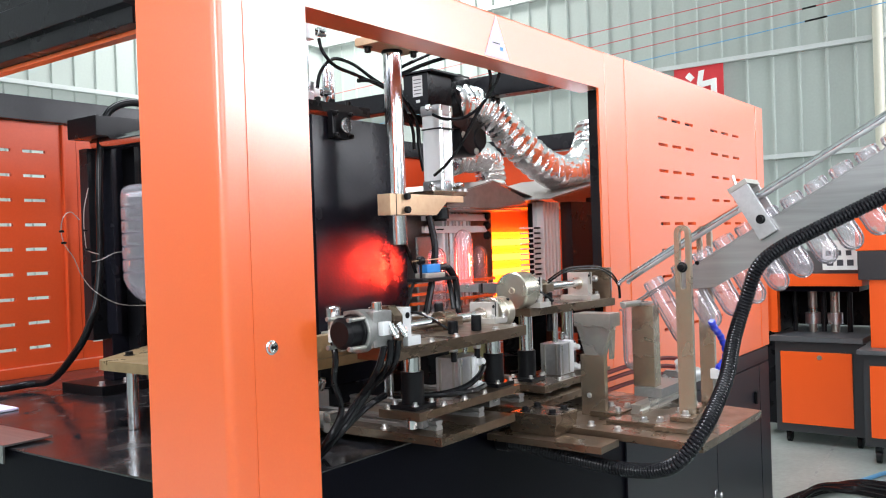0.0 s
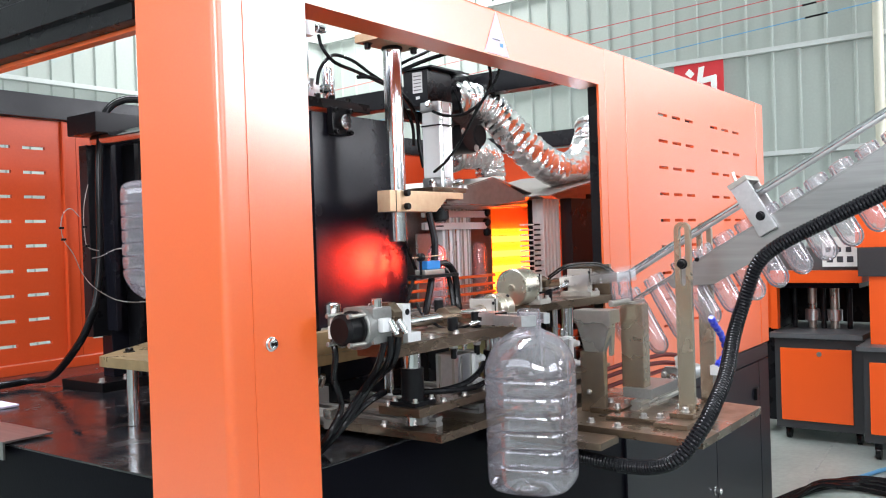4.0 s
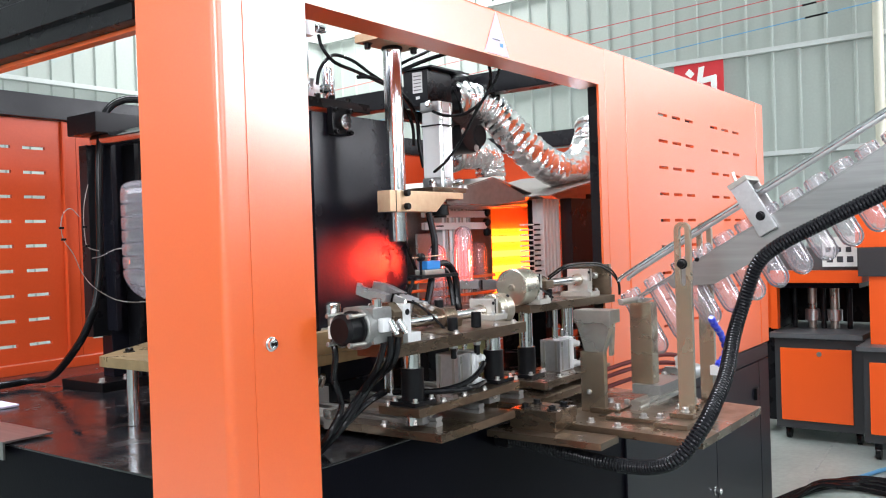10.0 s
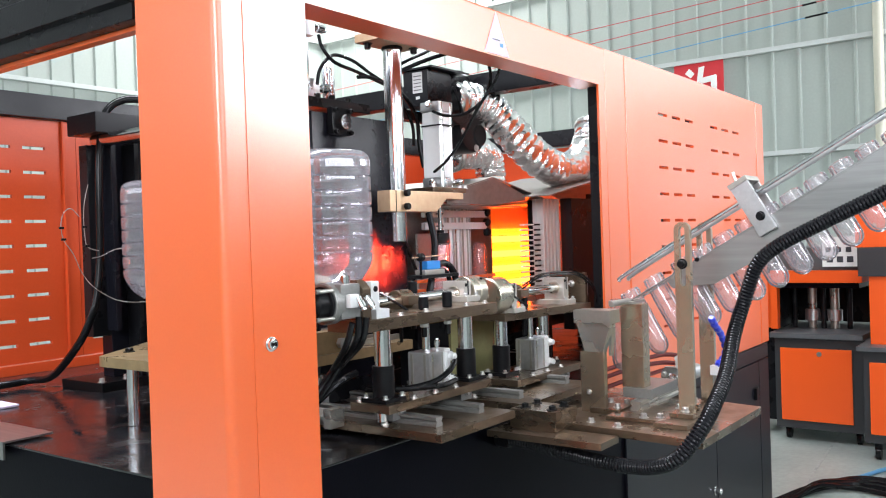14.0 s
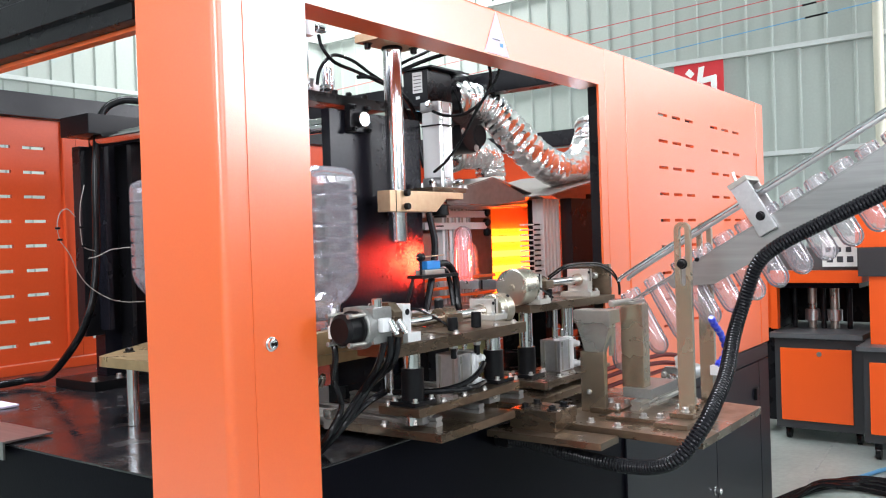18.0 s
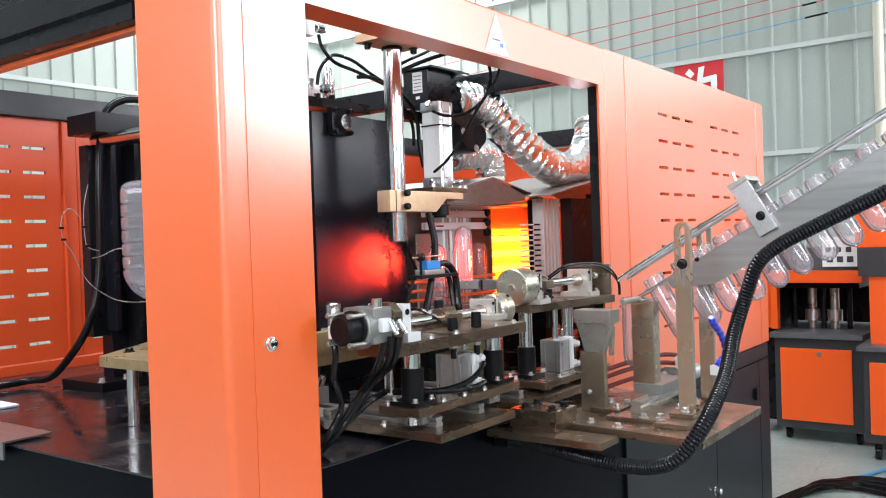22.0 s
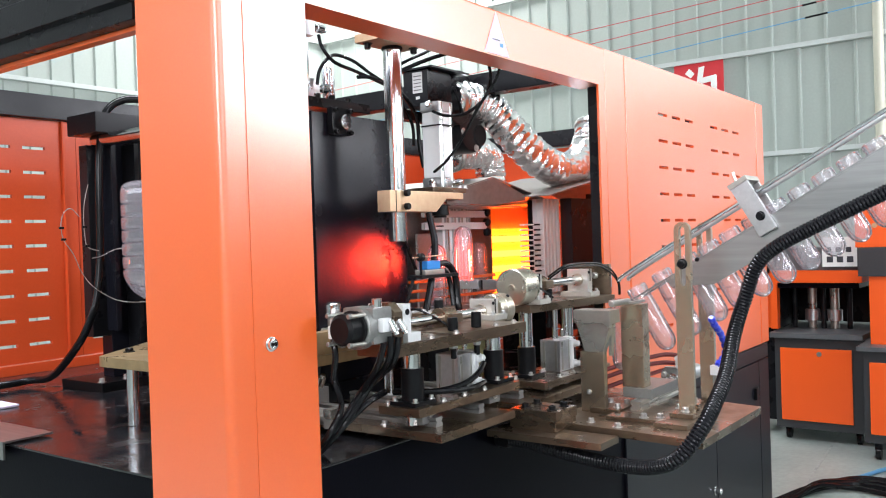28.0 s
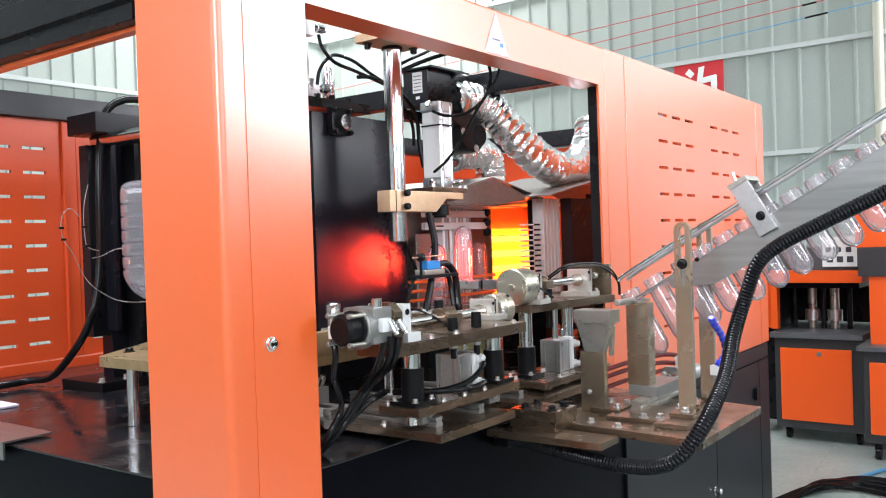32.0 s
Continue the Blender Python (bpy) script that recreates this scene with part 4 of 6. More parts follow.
def preform_mesh():
    prof = [(0.0, 0.0159), (0.0002, 0.0222), (0.0015, 0.0235), (0.008, 0.0235), (0.0085, 0.0250), (0.0105, 0.0250), (0.011, 0.0235), (0.020, 0.0235), (0.0205, 0.0298), (0.0235, 0.0298), (0.024, 0.0241), (0.034, 0.0231), (0.05, 0.0241), (0.140, 0.0236), (0.150, 0.0213), (0.158, 0.0159), (0.1635, 0.0076), (0.165, 0.0006), (0.161, 0.0005), (0.158, 0.0076), (0.150, 0.0142), (0.138, 0.0175), (0.05, 0.0180), (0.03, 0.0171), (0.001, 0.0161)]
    return lathe((0, 0, 0), (0, 0, 1), prof, 24, cap=False)


def clear_thing(name, bm, material, label, category, group):
    ob = part(name, bm, material)
    return tagged(ob, label, category, group)


bottle = clear_thing("plastic_bottle", bottle_body(), "pet", "large clear ribbed plastic water bottle, empty and uncapped", "bottle", "blown bottles")
part("neck_finish", bottle_neck(), "petpre", bottle, "thick threaded neck with a support ring")
bottles = [bottle] + [copy_thing(bottle, pose(0, 0, 0)) for _ in range(5)]
left_bottle = copy_thing(bottle, pose(0.515, 0.88, 1.106))
preform = clear_thing("preform", preform_mesh(), "petpre", "clear thick-walled plastic bottle preform with threaded neck", "preform", "preforms")
preforms = [preform] + [copy_thing(preform, pose(0, 0, 0)) for _ in range(22)]

# ================= inside the machine: deck, press, platens, sensor =================
deck = thing("mandrel_deck", (0.5, 0.5, BED), "thick brown-gold steel deck on bright round legs", "deck")
part("deck_plate", prism([(0.222, 0.70), (0.226, 0.715), (0.24, 0.728), (0.60, 0.96), (0.74, 0.96), (0.74, 0.235), (0.222, 0.235)], "z", 1.026, 1.048, 0.0015), "deckgold", deck, "thick gold-passivated steel plate")
for x, y in ((0.245, 0.62), (0.25, 0.28), (0.70, 0.28), (0.70, 0.9)):
    part("leg", cyl((x, y, BED), (x, y, 1.026), 0.0125, 24), "chrome", deck, "bright chrome leg")
bolt((0.305, 0.72, 1.048), r=0.009, h=0.008, parent=deck, material="plastic")
for x in (0.33, 0.43, 0.53, 0.63):
    bolt((x, 0.25, 1.048), r=0.006, h=0.006, parent=deck)
part("end_block", box((0.385, 0.236, 1.0485), (0.545, 0.262, 1.096), 0.002), "deckgold", deck, "yellow-gold end block")
for x in (0.492, 0.526):
    part("hex_nut", cyl((x, 0.224, 1.068), (x, 0.236, 1.068), 0.012, 6), "bolt", deck)
part("chain_rail", box((0.27, 0.275, 1.048), (0.74, 0.285, 1.060), 0.001), "greysteel", deck)
part("chain_rail", box((0.27, 0.325, 1.048), (0.74, 0.335, 1.060), 0.001), "greysteel", deck)
seat = thing("bottle_seat", (0.547, 0.305, 1.04), "turned steel seat under the bottle neck", "seat")
part("seat_body", lathe((0.547, 0.305, 1.048), (0.547, 0.305, 1.2), [(0, 0.034), (0.010, 0.034), (0.011, 0.024), (0.032, 0.024), (0.033, 0.028), (0.044, 0.028), (0.0445, 0.013), (0.072, 0.0125)], 28), "greysteel", seat)
part("mandrel_cap", lathe((0.547, 0.305, 1.120), (0.547, 0.305, 1.2), [(0, 0.013), (0.001, 0.018), (0.025, 0.0185), (0.028, 0.016), (0.030, 0.010)], 28), "chrome", seat, "bright mandrel cap")
seat2 = thing("bottle_seat", (0.515, 0.88, 1.04), "turned steel seat under the bottle neck", "seat")
part("seat_body", lathe((0.515, 0.88, 1.048), (0.515, 0.88, 1.2), [(0, 0.034), (0.010, 0.034), (0.011, 0.024), (0.042, 0.024), (0.043, 0.028), (0.056, 0.028), (0.0565, 0.016), (0.058, 0.015)], 28), "alu", seat2)

LANE = AX_Y + 0.072 + ARM_B
lane = thing("preform_lane", (1.3, LANE, BED), "steel preform lane with chain rails", "conveyor")
part("lane_bar", box((0.80, LANE - 0.05, 1.070), (2.4, LANE + 0.05, 1.088), 0.0015), "bronze", lane)
for x in (0.86, 1.5, 2.3):
    part("lane_leg", box((x - 0.02, LANE - 0.03, BED), (x + 0.02, LANE + 0.03, 1.07), 0.002), "black", lane)
for y in (LANE - 0.032, LANE + 0.032):
    part("chain_rail", box((0.80, y - 0.005, 1.088), (2.4, y + 0.005, 1.104), 0.001), "greysteel", lane)
for x, y, z in ((XB - 0.02, LANE, 1.088), (1.385, 0.475, 1.0825)):
    part("mandrel", lathe((x, y, z), (x, y, 1.2), [(0, 0.024), (0.010, 0.024), (0.011, 0.018), (0.018, 0.018), (0.019, 0.011), (0.04, 0.0105)], 20), "alu", lane)

# press unit: chrome post, split block, air cylinder and chuck
PX, PY = 0.785, 0.305
press = thing("preform_press", (PX, PY, 1.79), "chrome post with split block and upright air cylinder", "press")
part("top_plate", box((0.690, PY - 0.052, 1.756), (0.848, PY + 0.036, 1.776), 0.0015), "brass", press, "gold-passivated steel mounting plate")
part("hanger_beam", box((0.72, PY - 0.02, 1.7765), (0.80, PY + 0.04, 1.92), 0.002), "black", press)
for x, dy in ((0.712, 0.015), (0.832, -0.03)):
    bolt((x, PY + dy, 1.756), (0, 0, -1), 0.008, 0.012, parent=press, material="plastic")
part("post_flange", cyl((PX, PY, 1.748), (PX, PY, 1.756), 0.026, 24), "black", press)
part("press_post", cyl((PX, PY, 1.280), (PX, PY, 1.749), 0.0225, 32), "chrome", press, "polished chrome post")
blk = part("split_block", prism([(0.718, 1.352), (0.718, 1.403), (1.02, 1.403), (1.02, 1.386), (0.945, 1.386), (0.90, 1.352)], "y", PY - 0.034, PY + 0.006, 0.0015), "brass", press, "gold-passivated split clamp block")
part("block_slit", box((0.7395, PY - 0.0348, 1.3515), (0.7415, PY + 0.0065, 1.4038)), "plastic", blk)
for z in (1.3645, 1.397):
    part("cap_screw", cyl((0.776, PY - 0.034, z), (0.776, PY - 0.046, z), 0.0085, 16), "plastic", blk)
part("cylinder_foot", box((0.90, LANE - 0.05, 1.4035), (1.045, LANE + 0.035, 1.4165), 0.001), "bronze", press)
pc = part("air_cylinder", box((XB - 0.028, LANE - 0.028, 1.445), (XB + 0.028, LANE + 0.028, 1.618), 0.003), "alu_white", press, "bright aluminium air cylinder")
for z0, z1 in ((1.4175, 1.445), (1.618, 1.645)):
    part("cylinder_cap", box((XB - 0.031, LANE - 0.031, z0), (XB + 0.031, LANE + 0.031, z1), 0.005), "alu", press)
for dx in (-0.020, 0.020):
    part("tie_rod", cyl((XB + dx, LANE - 0.0295, 1.42), (XB + dx, LANE - 0.0295, 1.643), 0.004, 10), "chrome", pc)
part("cable_tie", box((XB - 0.030, LANE - 0.0345, 1.580), (XB + 0.030, LANE + 0.030, 1.584)), "plastic", pc)
fitting((XB - 0.031, LANE - 0.01, 1.632), (-1, -0.2, 0.1), press, 1.2)
fitting((XB - 0.031, LANE - 0.01, 1.430), (-1, -0.3, 0.0), press, 1.2)
fitting((XB + 0.02, LANE - 0.031, 1.430), (0.2, -1, 0.1), press, 1.2)
for x in (0.915, 1.03, 1.055):
    bolt((x, LANE - 0.038, 1.4165), r=0.006, h=0.008, parent=press)
chuck = part("chuck", lathe((XB, LANE, 1.386), (XB, LANE, 1.2), [(0.0, 0.0055), (0.004, 0.0055), (0.005, 0.010), (0.012, 0.010), (0.013, 0.0235), (0.040, 0.0245), (0.041, 0.018), (0.046, 0.017)], 24), "plastic", press, "black press chuck")
part("chuck_rod", cyl((XB, LANE, 1.38), (XB, LANE, 1.50), 0.006, 16), "chrome", chuck, "bright piston rod")

# moving mould platen: glossy black plate
plt = thing("mould_platen", (0.79, 0.43, BED), "glossy black steel mould platen", "platen", "mould platens")
part("platen_plate", box((0.617, 0.420, BED + 0.045), (0.958, 0.447, 1.598), 0.0015), "gloss_black", plt, "large glossy black plate")
part("platen_shoe", box((0.63, 0.41, BED), (0.94, 0.47, BED + 0.044), 0.002), "black", plt)
part("mould_half", box((0.30, 0.50, 1.06), (0.62, 0.60, 1.45), 0.004), "alu", plt, "grey steel mould half")
part("mould_arm", box((0.45, 0.448, 1.10), (0.70, 0.499, 1.42), 0.003), "black", plt)
bb = part("tie_bar_bearing", box((0.668, 0.402, 1.545), (0.735, 0.4195, 1.612), 0.004), "black", plt, "black tie-bar bearing block")
part("tie_bar_end", cyl((0.702, 0.385, 1.575), (0.702, 0.4, 1.575), 0.0185, 24), "chrome", bb)
for dx, dz in ((-0.026, -0.025), (0.026, -0.025), (-0.026, 0.028), (0.026, 0.028)):
    bolt((0.702 + dx, 0.402, 1.576 + dz), (0, -1, 0), 0.006, 0.01, parent=bb, material="plastic")
part("top_arm", box((0.55, 0.448, 1.615), (0.86, 0.52, 1.640), 0.002), "black", plt)
for x in (0.69, 0.74, 0.80):
    bolt((x, 0.47, 1.640), r=0.008, h=0.012, parent=plt, material="plastic")
tb = thing("tie_bars", (0.6, 0.9, 1.3), "polished chrome tie bars between the platens", "tie bar")
for x, z in ((0.50, 1.585), (0.702, 1.575)):
    part("tie_bar", cyl((x, 0.45, z), (x, 1.14, z), 0.019, 24), "chrome", tb)
# valve cluster on top behind the post
vc = thing("blow_valve_unit", (0.74, 0.5, 1.64), "bright air valves and rods above the mould", "valve")
for x, y, z1, r in ((0.742, 0.49, 1.735, 0.010), (0.755, 0.50, 1.752, 0.007), (0.772, 0.50, 1.748, 0.007), (0.787, 0.51, 1.715, 0.006)):
    part("rod", cyl((x, y, 1.641), (x, y, z1), r, 16), "chrome", vc)
part("valve_body", box((0.655, 0.47, 1.641), (0.70, 0.52, 1.69), 0.004), "alu", vc)
part("valve_body", box((0.65, 0.47, 1.795), (0.69, 0.52, 1.845), 0.004), "alu_white", vc)
part("valve_stem", box((0.665, 0.485, 1.69), (0.68, 0.50, 1.795), 0.002), "alu", vc)
fitting((0.69, 0.48, 1.82), (1, -0.2, -0.1), vc, 1.5)
fitting((0.70, 0.48, 1.668), (1, -0.2, 0.1), vc, 1.5)

# optical sensor on its bracket
sn = thing("optical_sensor", (0.77, 0.2, 1.2), "blue-cased optical sensor on a dark bracket with a cable", "sensor")
part("sensor_case", box((0.748, 0.19, 1.212), (0.80, 0.215, 1.232), 0.003), "blue", sn, "blue plastic case")
part("sensor_base", box((0.738, 0.188, 1.200), (0.815, 0.22, 1.2115), 0.002), "greysteel", sn)
part("bracket_top", box((0.715, 0.18, 1.192), (0.86, 0.225, 1.1995), 0.001), "plastic", sn)
for dx in (0,):
    part("bracket_leg", sweep([(0.72 + dx, 0.21, 1.194), (0.70 + dx, 0.21, 1.15), (0.685 + dx, 0.22, 1.10), (0.68 + dx, 0.22, 1.048)], 0.004, 8), "plastic", sn)
part("pointer", cyl((0.705, 0.2, 1.241), (0.828, 0.2, 1.244), 0.0014, 8), "brass", sn, "thin brass feeler")
part("pointer_knob", lathe((0.727, 0.2, 1.241), (0.755, 0.2, 1.242), [(0, 0.006), (0.004, 0.010), (0.015, 0.010), (0.02, 0.005)], 14), "plastic", sn)
part("knob_stem", cyl((0.736, 0.2, 1.2), (0.736, 0.2, 1.24), 0.003, 8), "plastic", sn)
part("cable", sweep([(0.80, 0.2, 1.222), (0.84, 0.2, 1.222), (0.865, 0.195, 1.19), (0.865, 0.19, 1.13), (0.86, 0.18, 1.10)], 0.0085, 10), "rubber", sn)
part("cable", sweep([(0.80, 0.205, 1.205), (0.83, 0.2, 1.206), (0.848, 0.2, 1.18), (0.848, 0.19, 1.12)], 0.006, 10), "rubber", sn)

# ================= heating oven =================
oven = thing("heating_oven", (1.5, 0.45, BED), "open infrared heating oven with glowing lamps and aluminium frame", "oven")
part("reflector_back", box((1.515, 0.545, 1.085), (1.85, 0.553, 1.395), 0.001), "reflector", oven, "polished reflector glowing orange")
part("reflector_top", box((1.515, 0.36, 1.386), (1.85, 0.545, 1.391), 0.001), "reflector", oven)
for i in range(9):
    z = 1.105 + 0.0245 * i
    lp = part("lamp_tube", cyl((1.53, 0.52, z), (1.80, 0.52, z), 0.0105, 12), "tube_hot" if i % 2 else "tube", oven, "glowing quartz heating lamp")
for i in range(13):
    z = 1.131 + 0.0155 * i
    sk = part("lamp_socket", box((1.397, 0.276, z - 0.0028), (1.428, 0.288, z + 0.0028), 0.002), "plastic", oven, "dark ceramic lamp socket")
    part("lamp_end", cyl((1.320, 0.282, z), (1.397, 0.282, z), 0.0024, 10), "white", sk, "white ceramic lamp end")
    part("lamp_pin", cyl((1.428, 0.282, z), (1.478, 0.300, z), 0.0018, 6), "alu_white", sk)
part("socket_rail", box((1.505, 0.34, 1.10), (1.52, 0.365, 1.40), 0.001), "plastic", oven)
sink = part("heat_sink", box((1.475, 0.318, 1.105), (1.58, 0.330, 1.398), 0.001), "alu_white", oven, "finned aluminium lamp carrier")
for i in range(5):
    part("fin", box((1.478 + 0.022 * i, 0.292, 1.105), (1.490 + 0.022 * i, 0.3175, 1.398), 0.001), "alu_white", sink)
part("oven_end", box((1.60, 0.26, 0.98), (1.78, 0.30, 1.40), 0.002), "black", oven, "black oven end plate")
part("oven_wall", box((1.82, 0.28, 0.98), (2.40, 0.32, 1.42), 0.002), "black", oven)
part("oven_base", box((1.12, 0.40, 0.98), (2.30, 0.60, 1.082), 0.002), "black", oven)
for x in (1.2, 1.7, 2.25):
    part("oven_leg", box((x - 0.03, 0.42, BED), (x + 0.03, 0.58, 0.98), 0.002), "black", oven)
# aluminium profiles left of the lamps
pr = part("profile_post", box((1.150, 0.44, 1.085), (1.295, 0.475, 1.385), 0.002), "alu_white", oven, "wide slotted aluminium profile post")
for dx in (0.024, 0.060, 0.096, 0.120):
    part("profile_slot", box((1.150 + dx, 0.4385, 1.086), (1.157 + dx, 0.4415, 1.384)), "greysteel", pr)
for dx in (0.010, 0.045, 0.080, 0.132):
    part("profile_rib", box((1.150 + dx, 0.434, 1.086), (1.154 + dx, 0.4398, 1.384), 0.0005), "alu", pr)
part("side_sheet", box((1.05, 0.455, 1.085), (1.149, 0.462, 1.30), 0.001), "alu", oven, "grey aluminium side sheet")
part("inner_sheet", box((1.296, 0.51, 1.085), (1.514, 0.516, 1.386), 0.001), "hood", oven)
part("back_sheet", box((0.98, 0.51, 1.085), (1.294, 0.516, 1.392), 0.001), "alu", oven, "grey aluminium back sheet")
for z in (1.31, 1.345):
    rl = part("profile_rail", box((1.05, 0.425, z), (1.36, 0.439, z + 0.020), 0.0015), "alu_white", oven, "aluminium cross rail")
    part("rail_slot", box((1.10, 0.4242, z + 0.008), (1.135, 0.426, z + 0.012)), "plastic", rl)
for i in range(3):
    part("knob", lathe((1.362, 0.432, 1.30 + 0.03 * i), (1.362, 0.41, 1.30 + 0.03 * i), [(0, 0.013), (0.01, 0.013), (0.014, 0.009)], 12), "plastic", oven)
# rails coloured orange to carry the heater's red reflection
for z in (1.115, 1.14, 1.165):
    part("red_lit_rail", box((0.95, 0.40, z), (1.36, 0.412, z + 0.008), 0.001), "orange", oven)
# folded hoods
part("hood", prism([(0.98, 1.405), (1.21, 1.455), (1.50, 1.40), (1.50, 1.397), (1.21, 1.452), (0.98, 1.402)], "y", 0.30, 0.62), "hood", oven, "dark folded sheet hood")
part("hood_front", prism([(0.98, 1.375), (0.98, 1.402), (1.21, 1.452), (1.38, 1.405), (1.38, 1.392), (1.21, 1.375)], "y", 0.296, 0.2995), "hood", oven)
part("hood", prism([(1.36, 1.402), (1.90, 1.497), (2.30, 1.40), (2.30, 1.397), (1.90, 1.493), (1.36, 1.399)], "y", 0.20, 0.62), "hood", oven, "dark folded sheet hood")
part("hood_plate", box((1.0, 0.301, 1.37), (1.36, 0.60, 1.374), 0.001), "hood", oven)
# added red spot in free air before the oven, throws the platen's glow
ov = bpy.data.lights.new("platen_glow_fill", "SPOT")
ov.energy, ov.color, ov.spot_size, ov.spot_blend, ov.shadow_soft_size = 95, (1.0, 0.035, 0.015), radians(24), 1.0, 0.045
ovl = new("platen_glow_fill", ov)
ovl.matrix_world = look((1.175, 0.15, 1.225), (0.76, 0.42, 1.21))
# ================= blower and foil ducts =================
fan = thing("blower_fan", (1.05, 0.62, 1.75), "black centrifugal blower with a white label", "fan")
part("fan_box", box((1.02, 0.377, 1.648), (1.13, 0.462, 1.748), 0.003), "black", fan, "black motor box")
part("box_lid", box((1.012, 0.355, 1.7485), (1.19, 0.475, 1.754), 0.001), "black", fan)
part("label", box((1.0185, 0.395, 1.685), (1.0197, 0.428, 1.742), 0), "paper", fan, "white rating label")
part("label_small", box((1.0185, 0.405, 1.668), (1.0197, 0.418, 1.676), 0), "paper", fan)
for i in range(5):
    part("label_line", box((1.018, 0.399, 1.692 + 0.0095 * i), (1.0184, 0.424, 1.694 + 0.0095 * i), 0), "ink", fan)
part("scroll", lathe((1.235, 0.415, 1.70), (1.235, 0.53, 1.70), [(0, 0.070), (0.004, 0.078), (0.105, 0.078), (0.115, 0.06)], 36), "black", fan, "black round blower housing")
part("scroll_rim", lathe((1.19, 0.395, 1.668), (1.19, 0.415, 1.668), [(0, 0.052), (0.002, 0.056), (0.02, 0.056)], 28), "black", fan)
part("lower_motor", lathe((1.27, 0.40, 1.605), (1.27, 0.56, 1.605), [(0, 0.045), (0.004, 0.066), (0.02, 0.070), (0.14, 0.070), (0.15, 0.05)], 30), "black", fan, "black round motor")
for a in (20, 100, 190, 280):
    bolt((1.27 + 0.055 * math.cos(radians(a)), 0.401, 1.605 + 0.055 * math.sin(radians(a))), (0, -1, 0), 0.007, 0.005, parent=fan)
part("motor_cap", lathe((1.30, 0.396, 1.590), (1.30, 0.40, 1.590), [(0, 0.03), (0.004, 0.034)], 24), "black", fan)
part("fan_bracket", box((1.02, 0.464, 1.62), (1.36, 0.50, 1.648), 0.002), "black", fan)
part("fan_strut", box((1.30, 0.465, 1.64), (1.36, 0.52, 1.715), 0.002), "black", fan)


def foil(name, pts, r, rings, label):
    """Corrugated foil duct: uneven crumpled rings along a smooth line."""
    rng = random.Random(len(pts) * 7 + rings)
    jit = [rng.uniform(-0.07, 0.07) for _ in range(4000)]

    def rad(i, n):
        ph = i / n * rings * 2 * math.pi
        return r * (0.92 + 0.10 * abs(math.sin(ph / 2)) + 0.05 * jit[i])
    bm = sweep(pts, r, 32, None, 40, rad)
    for v in bm.verts:
        p = v.co * 34
        v.co += Vector((noise.noise(p), noise.noise(p + Vector((9, 3, 1))), noise.noise(p + Vector((1, 7, 5))))) * r * 0.085
    d = thing(name, pts[0], label, "duct", "foil ducts")
    part("foil_hose", bm, "foil", d)
    for k in (0, -1):
        a, b = Vector(pts[k]), Vector(pts[1 if k == 0 else -2])
        u = (b - a).normalized()
        band = part("clamp_band", lathe(a + u * 0.010, a + u * 0.022, [(0, r * 0.9), (0.0, r * 1.07), (0.012, r * 1.07), (0.012, r * 0.9)], 30), "bolt", d, "steel clamp band")
        part("band_screw", cyl(a + u * 0.016 + Vector((0, -r * 1.1, 0)), a + u * 0.016 + Vector((0.0, -r * 1.1, 0.016)), 0.005, 10), "bolt", band)
    return d


foil("foil_duct", [(1.208, 0.44, 1.686), (1.274, 0.425, 1.694), (1.325, 0.405, 1.684), (1.369, 0.38, 1.650), (1.421, 0.35, 1.590), (1.479, 0.32, 1.533), (1.548, 0.30, 1.500), (1.641, 0.29, 1.494), (1.735, 0.29, 1.530), (1.80, 0.295, 1.585), (1.845, 0.30, 1.66)], 0.055, 31, "crumpled silver foil duct from the blower to the oven")
foil("foil_duct", [(1.36, 0.565, 1.546), (1.45, 0.56, 1.559), (1.525, 0.56, 1.565), (1.578, 0.56, 1.549), (1.597, 0.56, 1.51), (1.595, 0.56, 1.43)], 0.052, 14, "short bent silver foil duct on the oven hood")
part("duct_collar", lathe((1.17, 0.44, 1.668), (1.20, 0.42, 1.68), [(0, 0.05), (0.03, 0.05), (0.032, 0.053), (0.036, 0.053)], 28), "black", fan)

